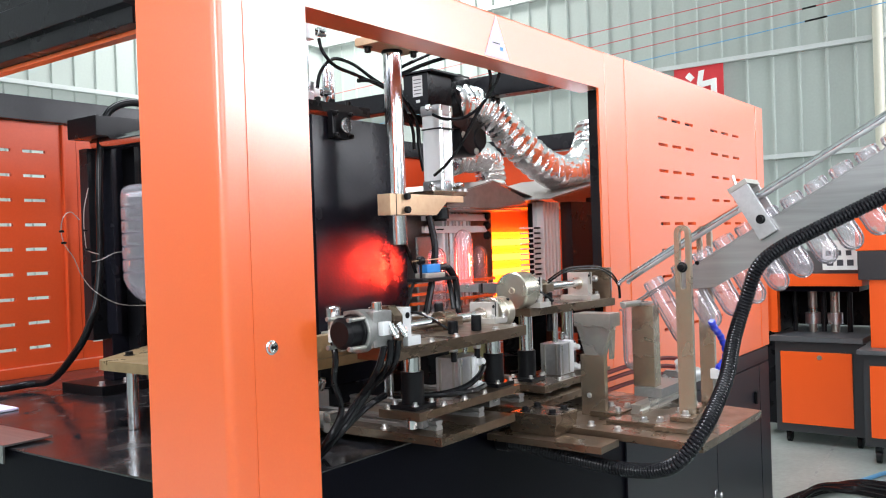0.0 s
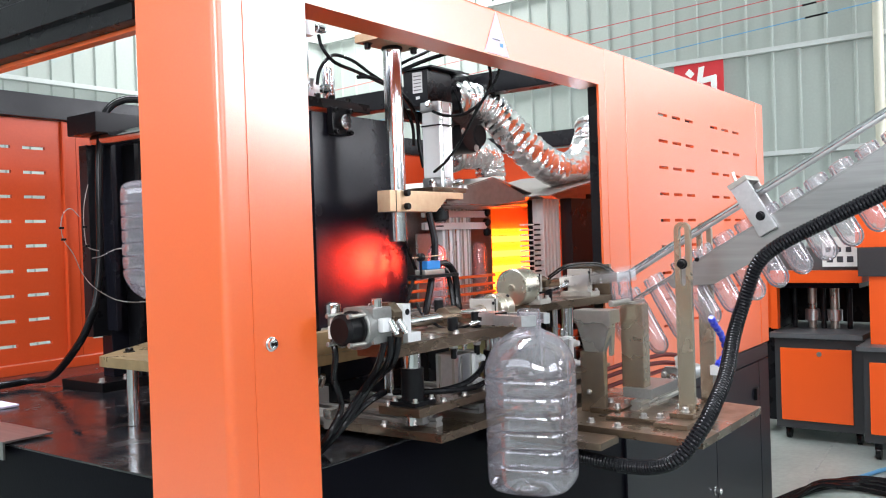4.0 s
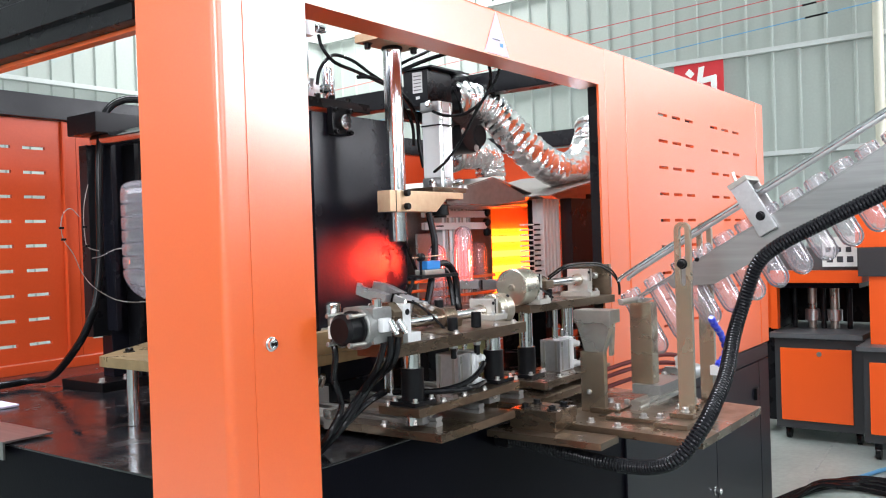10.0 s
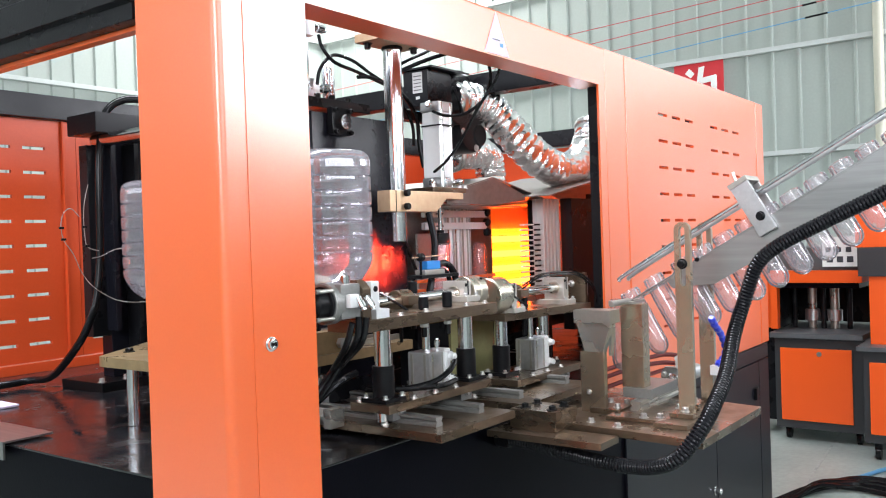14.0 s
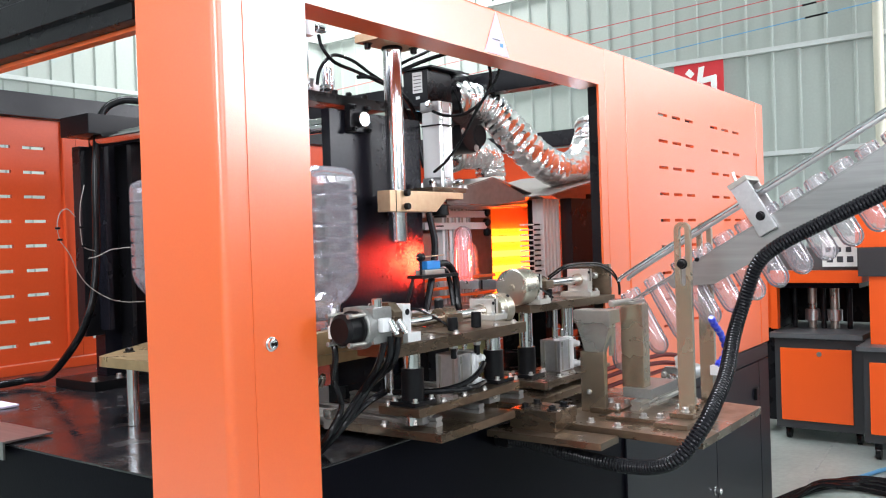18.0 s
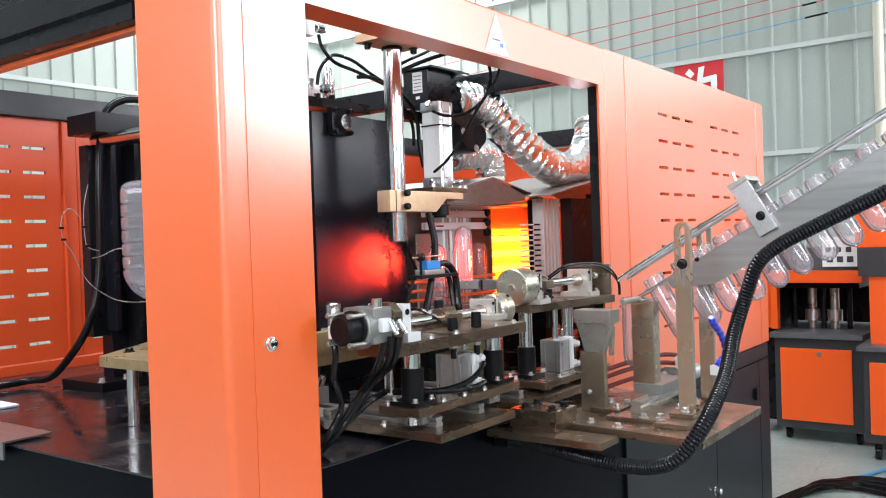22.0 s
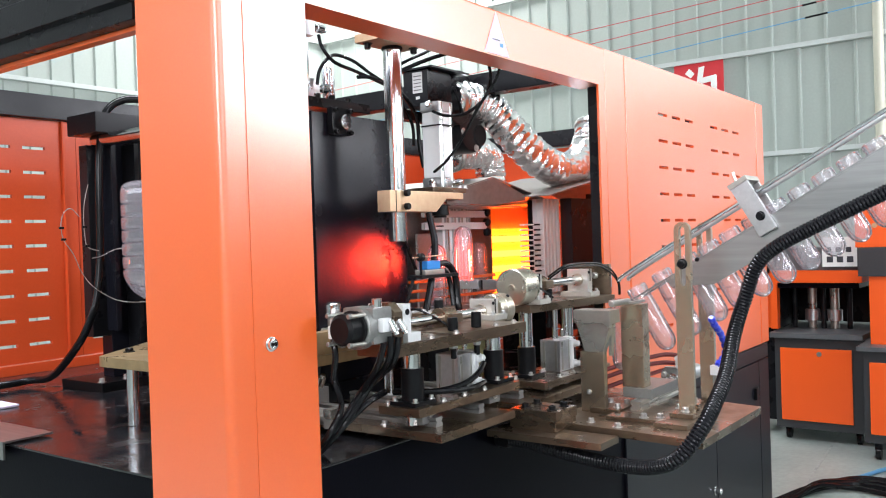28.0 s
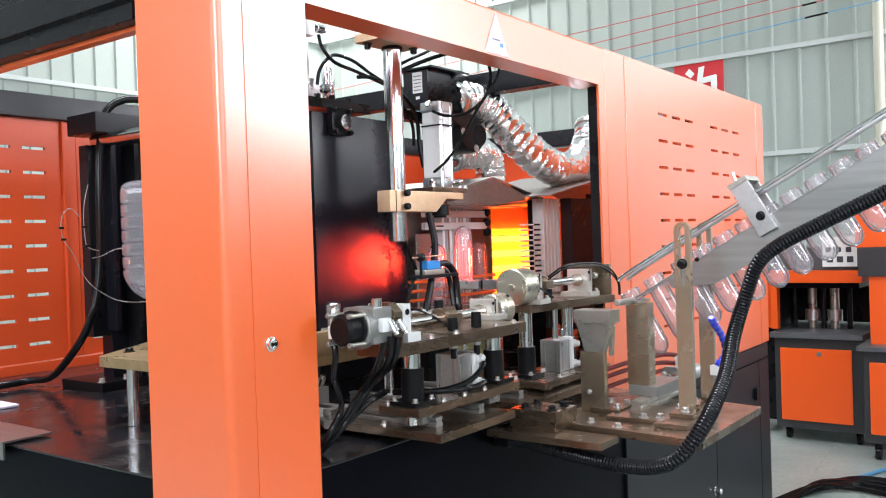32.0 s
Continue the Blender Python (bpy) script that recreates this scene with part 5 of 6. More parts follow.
# cables and hoses inside
cb = thing("cable_bundle", (0.8, 0.4, 1.7), "loose black cables strung inside the machine", "cable")
for pts, r in ((((0.691, 0.46, 1.796), (0.693, 0.45, 1.763), (0.724, 0.44, 1.731), (0.781, 0.43, 1.717), (0.845, 0.42, 1.702), (0.90, 0.41, 1.686)), 0.0045),
               (((0.68, 0.46, 1.673), (0.69, 0.46, 1.709), (0.707, 0.45, 1.737), (0.742, 0.45, 1.753), (0.793, 0.44, 1.744), (0.846, 0.43, 1.718), (0.901, 0.42, 1.695)), 0.0045),
               (((0.795, 0.43, 1.702), (0.823, 0.42, 1.705), (0.867, 0.42, 1.702), (0.90, 0.41, 1.686)), 0.0055),
               (((0.926, 0.40, 1.747), (0.937, 0.36, 1.761), (0.959, 0.33, 1.776), (0.97, 0.30, 1.791)), 0.0045),
               (((0.937, 0.40, 1.734), (0.973, 0.36, 1.756), (0.981, 0.30, 1.766), (0.962, 0.25, 1.764)), 0.0055),
               (((0.90, 0.41, 1.70), (0.935, 0.41, 1.683), (0.981, 0.41, 1.65), (1.011, 0.41, 1.607), (1.017, 0.41, 1.538), (1.02, 0.40, 1.48)), 0.0055),
               (((0.90, 0.41, 1.69), (0.95, 0.42, 1.66), (1.0, 0.42, 1.60), (1.005, 0.42, 1.54)), 0.0045),
               (((0.865, 0.27, 1.35), (0.86, 0.25, 1.27), (0.83, 0.24, 1.19), (0.80, 0.24, 1.10), (0.79, 0.24, 1.04)), 0.0085),
               (((0.90, 0.40, 1.33), (0.95, 0.412, 1.27), (0.99, 0.415, 1.20)), 0.0045)):
    part("cable", sweep(pts, r, 8), "rubber", cb)
for pts in (((0.85, 0.07, 1.703), (0.908, 0.10, 1.666), (0.949, 0.15, 1.629), (0.945, 0.20, 1.599), (0.928, 0.25, 1.596), (0.929, 0.295, 1.613)), ((0.909, 0.07, 1.705), (0.923, 0.09, 1.674), (0.922, 0.12, 1.636), (0.924, 0.16, 1.592), (0.93, 0.21, 1.528), (0.921, 0.25, 1.481), (0.927, 0.295, 1.456))):
    part("air_hose", sweep(pts, 0.0040, 8), "rubber", cb)

# ================= left side: fixed platen and cables =================
lp_platen = thing("mould_platen", (0.66, 1.16, BED), "black oily steel platen with a flat shoe", "platen", "mould platens")
part("platen_plate", box((0.535, 1.15, BED + 0.026), (0.98, 1.20, 1.60), 0.003), "gloss_black", lp_platen, "large glossy black plate")
part("platen_arm", box((0.452, 1.06, 1.60), (0.99, 1.20, 1.655), 0.004), "black", lp_platen, "black top arm of the platen")
part("platen_rib", box((0.585, 1.09, BED + 0.026), (0.60, 1.149, 1.58), 0.003), "black", lp_platen)
part("platen_rib", box((0.52, 1.10, 1.06), (0.535, 1.149, 1.59), 0.003), "gloss_black", lp_platen)
part("side_tab", box((0.478, 1.15, 1.045), (0.5345, 1.19, 1.575), 0.003), "black", lp_platen, "narrow black side plate")
part("platen_shoe", box((0.455, 1.08, BED), (1.0, 1.28, BED + 0.0255), 0.003), "plastic", lp_platen)
for x in (0.47, 0.545):
    bolt((x, 1.105, BED + 0.0255), r=0.008, h=0.01, parent=lp_platen)
lc = thing("platen_hose", (0.5, 1.2, 1.2), "thick black hose running down the platen to the bed", "hose")
part("hose", sweep([(0.62, 1.06, 1.70), (0.56, 1.08, 1.70), (0.515, 1.10, 1.67), (0.492, 1.10, 1.60), (0.481, 1.10, 1.473), (0.477, 1.10, 1.29), (0.463, 1.10, 1.167), (0.447, 1.11, 1.10), (0.432, 1.15, 1.03), (0.44, 1.30, 0.935), (0.42, 1.39, 0.918), (0.34, 1.40, 0.915), (0.20, 1.45, 0.915), (0.06, 1.52, 0.915)], 0.0105, 12), "rubber", lc)
part("thin_cable", sweep([(0.372, 1.02, 1.372), (0.350, 1.02, 1.392), (0.330, 1.02, 1.380), (0.322, 1.02, 1.349), (0.328, 1.02, 1.313), (0.352, 1.02, 1.277), (0.374, 1.02, 1.228), (0.404, 1.02, 1.190), (0.459, 1.02, 1.155), (0.509, 1.02, 1.142), (0.565, 1.02, 1.139)], 0.0012, 8), "wire", lc, "thin grey cable")
part("thin_cable", sweep([(0.40, 1.02, 1.455), (0.388, 1.02, 1.41), (0.384, 1.02, 1.370), (0.3855, 1.02, 1.326), (0.392, 1.02, 1.294), (0.423, 1.02, 1.283)], 0.0012, 8), "wire", lc)
part("thin_cable", sweep([(0.404, 1.02, 1.264), (0.431, 1.02, 1.269), (0.464, 1.02, 1.283), (0.4895, 1.02, 1.287), (0.568, 1.02, 1.291)], 0.0012, 8), "wire", lc)
for p in ((0.323, 1.02, 1.343), (0.328, 1.02, 1.314), (0.386, 1.02, 1.345), (0.391, 1.02, 1.296)):
    part("cable_clip", box((p[0] - 0.006, p[1] - 0.003, p[2] - 0.003), (p[0] + 0.006, p[1] + 0.003, p[2] + 0.003), 0.0015), "plastic", lc)
solo("oil_rag", box((0.16, 1.10, BED + 0.001), (0.24, 1.20, BED + 0.007), 0.002), "lilac", "folded pale lilac paper slip on the bed", "paper")

# ================= preform loader and conveyor =================
CX = 1.05
LZ = 0.885
ldr = thing("loader_table", (0.92, -0.29, LZ - 0.017), "brown steel loader table with bolted blocks", "loader table")
part("plate", prism([(0.76, -0.145), (0.735, -0.46), (1.105, -0.46), (1.20, -0.005), (0.80, -0.005)], "z", LZ - 0.016, LZ, 0.0012), "bronze", ldr, "thick brown zinc-plated steel plate")
part("side_plate", box((0.662, -0.285, LZ - 0.024), (0.742, -0.02, LZ - 0.010), 0.001), "bronze", ldr)
part("stack_block", box((0.70, -0.165, LZ - 0.0095), (0.79, -0.055, LZ + 0.012), 0.0012), "bronze", ldr)
part("stack_block", box((0.695, -0.17, LZ + 0.0125), (0.785, -0.06, LZ + 0.034), 0.0012), "bronze", ldr)
for x, y in ((0.715, -0.15), (0.765, -0.15), (0.715, -0.085), (0.765, -0.085)):
    bolt((x, y, LZ + 0.034), r=0.0075, h=0.008, parent=ldr, material="plastic")
part("pad", prism([(0.875, -0.155), (0.875, -0.225), (0.97, -0.225), (0.97, -0.155)], "z", LZ + 0.0005, LZ + 0.012, 0.001), "bronze", ldr)
part("pad", box((0.83, -0.34, LZ + 0.0005), (1.08, -0.215, LZ + 0.008), 0.001), "bronze", ldr)
part("pad", box((0.80, -0.405, LZ + 0.0005), (0.92, -0.335, LZ + 0.010), 0.001), "bronze", ldr)
part("pad", box((0.86, -0.395, LZ + 0.0105), (0.96, -0.345, LZ + 0.020), 0.001), "bronze", ldr)
for x, y, z in ((0.90, -0.17, 0.012), (0.95, -0.17, 0.012), (0.90, -0.21, 0.012), (0.95, -0.21, 0.012), (0.845, -0.295, 0.008), (0.86, -0.325, 0.008), (0.97, -0.325, 0.008), (1.06, -0.325, 0.008), (0.79, -0.20, 0), (0.77, -0.27, 0), (0.885, -0.37, 0.020), (0.94, -0.37, 0.020), (1.03, -0.24, 0.008)):
    bolt((x, y, LZ + z), r=0.0068, h=0.008, parent=ldr)
part("guide_rail", prism([(-0.262, LZ + 0.008), (-0.262, LZ + 0.014), (-0.258, LZ + 0.018), (-0.262, LZ + 0.022), (-0.262, LZ + 0.028), (-0.238, LZ + 0.028), (-0.238, LZ + 0.022), (-0.242, LZ + 0.018), (-0.238, LZ + 0.014), (-0.238, LZ + 0.008)], "x", 0.905, 1.13), "greysteel", ldr, "bright linear guide rail")
# funnel-shaped catcher on its post
ft = thing("catch_bracket", (0.90, -0.14, LZ), "grey steel tapered catch bracket on a flat post", "bracket")
part("head", box((0.880, -0.207, 1.083), (0.932, -0.118, 1.113), 0.0015), "greysteel", ft, "grey steel head block")
part("taper", prism([(-0.205, 1.0825), (-0.122, 1.0825), (-0.146, 1.005), (-0.182, 1.005)], "x", 0.885, 0.905, 0.001), "greysteel", ft)
part("cheek", prism([(0.905, 1.0825), (0.928, 1.0825), (0.916, 1.01), (0.905, 1.01)], "y", -0.198, -0.19, 0.001), "greysteel", ft)
part("post", box((0.884, -0.188, LZ), (0.900, -0.130, 1.020), 0.001), "palebronze", ft, "flat brown steel post")
bolt((0.884, -0.15, 0.93), (-1, 0, 0), 0.004, 0.003, parent=ft)
# slotted uprights carrying the conveyor


def slot_bar(x, y, w, r, z0, zs, zt, thick=0.006):
    """Flat bar in y and z with a round top and a long round-ended slot."""
    arc = [radians(a) for a in range(0, 181, 20)]
    outer = [(y + w * math.cos(a), zt + w * math.sin(a)) for a in arc] + [(y - w, zs), (y - w, z0), (y + w, z0), (y + w, zs)]
    inner = [(y + r * math.cos(a), zt + r * math.sin(a)) for a in arc] + [(y - r, zs), (y - r * 0.6, zs - r * 0.8), (y + r * 0.6, zs - r * 0.8), (y + r, zs)]
    bm = bmesh.new()
    loops = [[bm.verts.new((x + s * thick, *p)) for p in pts] for s in (-1, 1) for pts in (outer, inner)]
    n = len(outer)
    for i in range(n):
        j = (i + 1) % n
        for a, b in ((0, 1), (2, 3), (0, 2), (1, 3)):
            bm.faces.new((loops[a][i], loops[a][j], loops[b][j], loops[b][i]))
    bmesh.ops.recalc_face_normals(bm, faces=bm.faces[:])
    return bm


for x, y in ((0.905, -0.368), (1.10, -0.345)):
    up = thing("slotted_upright", (x, y, LZ), "tall brown steel upright with a long slot", "upright", "slotted uprights")
    w, z0, z1 = 0.017, LZ + (0.020 if x < 1 else 0.0), 1.290
    part("bar", slot_bar(x, y, w, 0.0065, z0, 1.172, 1.284), "palebronze", up, "slotted flat bar")
    part("slot_screw", lathe((x - 0.006, y, 1.213), (x - 0.022, y, 1.213), [(0, 0.011), (0.002, 0.011), (0.003, 0.008), (0.012, 0.008), (0.014, 0.006)], 16), "plastic", up)
    part("foot", box((x + 0.0065, y - 0.02, LZ + 0.0205), (x + 0.03, y + 0.02, LZ + 0.032), 0.001), "bronze", up)
# conveyor: sloping steel channel with wire rails
SLOPE = math.atan2(0.028, 0.049)
D1 = Vector((0, -math.cos(SLOPE), math.sin(SLOPE)))
N1 = Vector((0, math.sin(SLOPE), math.cos(SLOPE)))
Q0 = Vector((CX, -0.205, 1.160))        # neck of the last preform on the rail


def on_slope(s, h):
    p = Q0 + D1 * s + N1 * h
    return p.y, p.z


cv = thing("preform_conveyor", (CX, -0.6, 1.3), "sloping stainless steel channel conveyor for preforms", "conveyor")
for x, top, bot, s0 in ((CX - 0.031, -0.028, -0.090, 0.135), (CX + 0.027, -0.026, -0.080, 0.115)):
    part("side_plate", prism([on_slope(s0 - 0.06, top), on_slope(s0 - 0.06, top - 0.018), on_slope(s0 + 0.03, bot), on_slope(1.75, bot), on_slope(1.75, top)], "x", x, x + 0.004), "steel", cv, "brushed stainless side plate")
    part("rail_lip", prism([on_slope(-0.02, top + 0.0005), on_slope(1.75, top + 0.0005), on_slope(1.75, top + 0.004), on_slope(-0.02, top + 0.004)], "x", x + (0.0 if x < CX else -0.006), x + (0.010 if x < CX else 0.004)), "steel", cv)
for x in (CX - 0.026, CX + 0.026):
    a, b = on_slope(-0.035, 0.034), on_slope(1.75, 0.034)
    part("guard_rod", sweep([(x, *on_slope(-0.03, 0.028)), (x, *on_slope(0.03, 0.034)), (x, *on_slope(0.5, 0.034)), (x, *on_slope(1.1, 0.034)), (x, *b)], 0.0048, 10), "chrome" if x < CX else "alu", cv, "bright round guard rod")
part("clamp_bracket", prism([on_slope(0.305, 0.062), on_slope(0.345, 0.062), on_slope(0.345, -0.055), on_slope(0.305, -0.055)], "x", CX - 0.046, CX - 0.0325, 0.001), "alu", cv, "aluminium clamp bracket")
part("clamp_top", prism([on_slope(0.303, 0.0625), on_slope(0.347, 0.0625), on_slope(0.347, 0.074), on_slope(0.303, 0.074)], "x", CX - 0.046, CX + 0.045, 0.001), "greysteel", cv)
part("clamp_far", prism([on_slope(0.305, 0.062), on_slope(0.345, 0.062), on_slope(0.345, -0.02), on_slope(0.305, -0.02)], "x", CX + 0.032, CX + 0.045, 0.001), "alu", cv)
c = Vector((CX - 0.046, *on_slope(0.330, -0.018)))
part("clamp_knob", lathe(c, c + Vector((-1, 0, 0)), [(0, 0.010), (0.002, 0.010), (0.003, 0.007), (0.012, 0.007)], 14), "plastic", cv)
c = Vector((CX - 0.03, *on_slope(0.32, 0.074)))
part("clamp_stud", cyl(c, c + Vector((0.0, 0.006, 0.022)), 0.003, 8), "bolt", cv)
c = Vector((CX - 0.0315, *on_slope(0.16, -0.025)))
part("rivet", cyl(c, c + Vector((-0.002, 0, 0)), 0.005, 12), "plastic", cv)
part("rivet", cyl((CX - 0.0315, *on_slope(0.09, -0.03)), (CX - 0.0335, *on_slope(0.09, -0.03)), 0.004, 12), "greysteel", cv)
part("leg_far", box((CX - 0.02, -1.45, 0), (CX + 0.02, -1.41, 1.84), 0.002), "alu", cv)
# shuttle with its upright and pusher
shu = thing("loader_shuttle", (XB, -0.245, LZ), "brown steel shuttle post on a slide with a pusher rod", "shuttle")
part("slide_plate", box((XB - 0.050, -0.272, LZ + 0.0285), (XB + 0.105, -0.205, LZ + 0.050), 0.001), "castalu", shu)
part("post", box((XB - 0.040, -0.252, LZ + 0.0505), (XB - 0.004, -0.200, 1.122), 0.0012), "palebronze", shu, "square brown steel post")
part("fork", box((XB - 0.026, -0.222, 1.1225), (XB - 0.020, -0.165, 1.128), 0.001), "greysteel", shu)
part("fork", box((XB + 0.020, -0.222, 1.1225), (XB + 0.026, -0.165, 1.128), 0.001), "greysteel", shu)
part("fork_rod", cyl((0.872, -0.215, 1.128), (0.962, -0.215, 1.128), 0.0068, 16), "greysteel", shu, "round grey steel fork rod")
part("fork_root", box((XB - 0.045, -0.232, 1.1225), (XB + 0.026, -0.2225, 1.128), 0.001), "greysteel", shu)
part("pusher_rod", cyl((XB + 0.105, -0.235, LZ + 0.036), (XB + 0.28, -0.235, LZ + 0.036), 0.007, 14), "chrome", shu, "bright pusher rod")
pcy = thing("pusher_cylinder", (1.17, -0.24, LZ), "small round air cylinder that drives the shuttle", "air cylinder")
part("barrel", cyl((1.178, -0.235, LZ + 0.036), (1.32, -0.235, LZ + 0.036), 0.019, 24), "alu", pcy)
part("nose", lathe((1.140, -0.235, LZ + 0.036), (1.162, -0.235, LZ + 0.036), [(0, 0.009), (0.002, 0.012), (0.010, 0.012), (0.011, 0.017), (0.022, 0.017)], 18), "chrome", pcy)
mp = part("mount", prism([(-0.266, LZ), (-0.266, LZ + 0.052), (-0.254, LZ + 0.066), (-0.214, LZ + 0.066), (-0.204, LZ + 0.052), (-0.204, LZ)], "x", 1.1625, 1.1775, 0.001), "castalu", pcy, "grey cast cylinder mount")
for y, z in ((-0.257, 0.012), (-0.257, 0.048), (-0.213, 0.048)):
    bolt((1.1625, y, LZ + z), (-1, 0, 0), 0.0055, 0.006, parent=mp)
part("elbow_valve", lathe((1.170, -0.246, LZ + 0.066), (1.158, -0.256, LZ + 0.092), [(0, 0.008), (0.010, 0.008), (0.011, 0.0095), (0.022, 0.0095), (0.026, 0.006)], 16), "alu_white", pcy, "pale elbow flow valve")
part("elbow_valve", lathe((1.158, -0.256, LZ + 0.090), (1.128, -0.258, LZ + 0.093), [(0, 0.0075), (0.018, 0.0075), (0.019, 0.006), (0.028, 0.006)], 16), "alu_white", pcy)
fitting((1.20, -0.25, LZ + 0.055), (-0.2, -0.5, 1), pcy, 1.2)
# blue jointed air nozzle hose
bh = thing("jointed_hose", (1.12, -0.33, LZ), "blue jointed plastic nozzle hose", "hose")
pts = [(1.000, -0.39, 1.092), (1.012, -0.39, 1.079), (1.030, -0.39, 1.068), (1.050, -0.39, 1.057), (1.067, -0.39, 1.043), (1.082, -0.39, 1.028), (1.090, -0.39, 1.011), (1.083, -0.388, 0.995), (1.064, -0.386, 0.986), (1.045, -0.384, 0.982)]
part("nozzle_stem", box((1.049, -0.380, LZ), (1.057, -0.372, 0.958), 0.001), "castalu", bh)
part("nozzle_block", box((1.044, -0.386, 0.958), (1.062, -0.368, 0.980), 0.002), "alu_white", bh)
for a, b in zip(pts, pts[1:]):
    a, b = Vector(a), Vector(b)
    L = (b - a).length
    part("segment", lathe(a, b, [(0, 0.0055), (L * 0.25, 0.0082), (L * 0.6, 0.0078), (L * 0.95, 0.005)], 14), "bluehose", bh)
# dark red air lines low behind the loader
for z0, z1, z2 in ((0.950, 0.950, 0.931), (0.932, 0.928, 0.906), (0.906, 0.909, 0.905)):
    solo("air_line", sweep([(1.10, -0.075, z0 - 0.01), (1.20, -0.10, z0), (1.293, -0.12, z0 + 0.002), (1.375, -0.13, z1), (1.43, -0.15, (z1 + z2) / 2), (1.45, -0.18, z2)], 0.0058, 8), "redhose", "thin dark red air line beside the loader", "hose", "air lines")
# corrugated hose looping under the conveyor
line = [(0.97, -1.42, 1.66), (0.96, -1.0, 1.46), (0.955, -0.85, 1.39), (0.95, -0.748, 1.342), (0.95, -0.618, 1.281), (0.95, -0.545, 1.243), (0.95, -0.505, 1.205), (0.945, -0.482, 1.14), (0.93, -0.472, 1.10), (0.899, -0.469, 1.06), (0.829, -0.477, 1.002), (0.767, -0.478, 0.962), (0.705, -0.471, 0.918), (0.675, -0.439, 0.867), (0.685, -0.391, 0.840), (0.708, -0.327, 0.826), (0.719, -0.264, 0.824), (0.738, -0.19, 0.824), (0.748, -0.12, 0.828), (0.755, -0.06, 0.834), (0.757, 0.012, 0.836)]
chz = thing("corrugated_hose", (0.95, -0.5, 1.2), "thick black corrugated cable hose hanging in a loop", "hose")
part("hose", sweep(even(line, 0.0024), 0.0148, 14, None, 1, lambda i, n: 0.0152 if i % 3 < 2 else 0.0131), "hose", chz)
part("end_gland", lathe((0.757, -0.018, 0.836), (0.757, 0.012, 0.836), [(0, 0.02), (0.03, 0.02)], 16), "plastic", chz)
part("end_gland", lathe((0.97, -1.40, 1.65), (0.97, -1.45, 1.675), [(0, 0.02), (0.055, 0.02)], 16), "plastic", chz)

# ================= things behind: two cabinets, banner side, floor cables =================


def cabinet(name, x, y0, y1, z0, z1, label, casters):
    c = thing(name, (x + 0.35, (y0 + y1) / 2, 0), label, "machine", "older machines")
    part("frame", box((x, y0, z0), (x + 0.7, y1, z1), 0.006), "cabgrey", c, "dark grey frame")
    part("door", box((x - 0.012, y0 + (0.08 if casters else 0.035), z0 + 0.05), (x - 0.0005, y1 - 0.035, z1 - 0.06), 0.004), "orange2", c, "orange sheet door")
    part("lock", cyl((x - 0.012, (y0 + y1) / 2, z1 - 0.09), (x - 0.018, (y0 + y1) / 2, z1 - 0.09), 0.014), "bolt", c)
    for y in (y0 + 0.06, y1 - 0.06):
        for xx in (x + 0.06, x + 0.64):
            w = part("caster", cyl((xx, y - 0.012, 0.037), (xx, y + 0.012, 0.037), 0.037), "rubber", c)
            part("caster_fork", box((xx - 0.02, y - 0.018, 0.055), (xx + 0.02, y + 0.018, z0 + 0.01), 0.002), "black", c)
    return c


c1 = cabinet("blowing_machine", 4.55, -0.045, 0.47, 0.075, 0.620, "older orange and grey half-automatic blowing machine", True)
part("table_top", box((4.52, -0.03, 0.6205), (5.3, 0.49, 0.652), 0.004), "greytop", c1, "grey painted table top")
part("side_sheet", box((4.68, 0.47, 0.666), (5.2, 0.51, 0.984), 0.002), "black", c1)
part("crown", box((4.60, -0.02, 0.948), (5.2, 0.50, 1.022), 0.005), "orange2", c1, "orange crosshead cover")
part("crown_panel", box((4.64, -0.01, 1.0225), (5.2, 0.49, 1.16), 0.004), "greytop", c1, "grey panel over the crosshead")
part("crown_under", box((4.62, 0.0, 0.915), (5.2, 0.48, 0.9475), 0.003), "dark", c1)
for y, r in ((0.315, 0.034), (0.25, 0.02), (0.185, 0.034), (0.10, 0.02), (0.42, 0.018)):
    part("guide_column", cyl((4.85, y, 0.652), (4.85, y, 0.915), r * 0.8, 18), "greysteel" if r > 0.03 else "black", c1)
for y in (0.315, 0.185):
    part("column_foot", cyl((4.85, y, 0.70), (4.85, y, 0.77), 0.045, 18), "alu", c1)
part("side_body", box((4.72, 0.515, 0.08), (5.3, 0.66, 1.05), 0.004), "black", c1, "black side body")
part("side_body_door", box((4.708, 0.53, 0.66), (4.7195, 0.57, 1.0), 0.002), "orange2", c1)
part("back_plate", box((5.15, -0.02, 0.665), (5.2, 0.5, 1.0), 0.002), "black", c1)
part("side_upright", box((4.60, 0.46, 0.665), (4.66, 0.50, 0.985), 0.003), "orange2", c1)
nt = part("notice", box((4.585, 0.0, 1.045), (4.588, 0.19, 1.22), 0), "paper", c1, "white paper notice with dark marks")
for i in range(3):
    part("notice_mark", box((4.583, 0.02 + 0.055 * i, 1.07), (4.5848, 0.055 + 0.055 * i, 1.105), 0), "ink", nt)
    part("notice_mark", box((4.583, 0.03 + 0.055 * i, 1.13), (4.5848, 0.06 + 0.055 * i, 1.16), 0), "ink", nt)
c2 = cabinet("blowing_machine", 4.25, -0.68, -0.075, 0.10, 0.60, "orange cabinet on casters with a black control window", False)
part("cabinet_top", box((4.22, -0.70, 0.6005), (5.0, -0.05, 0.625), 0.004), "greytop", c2)
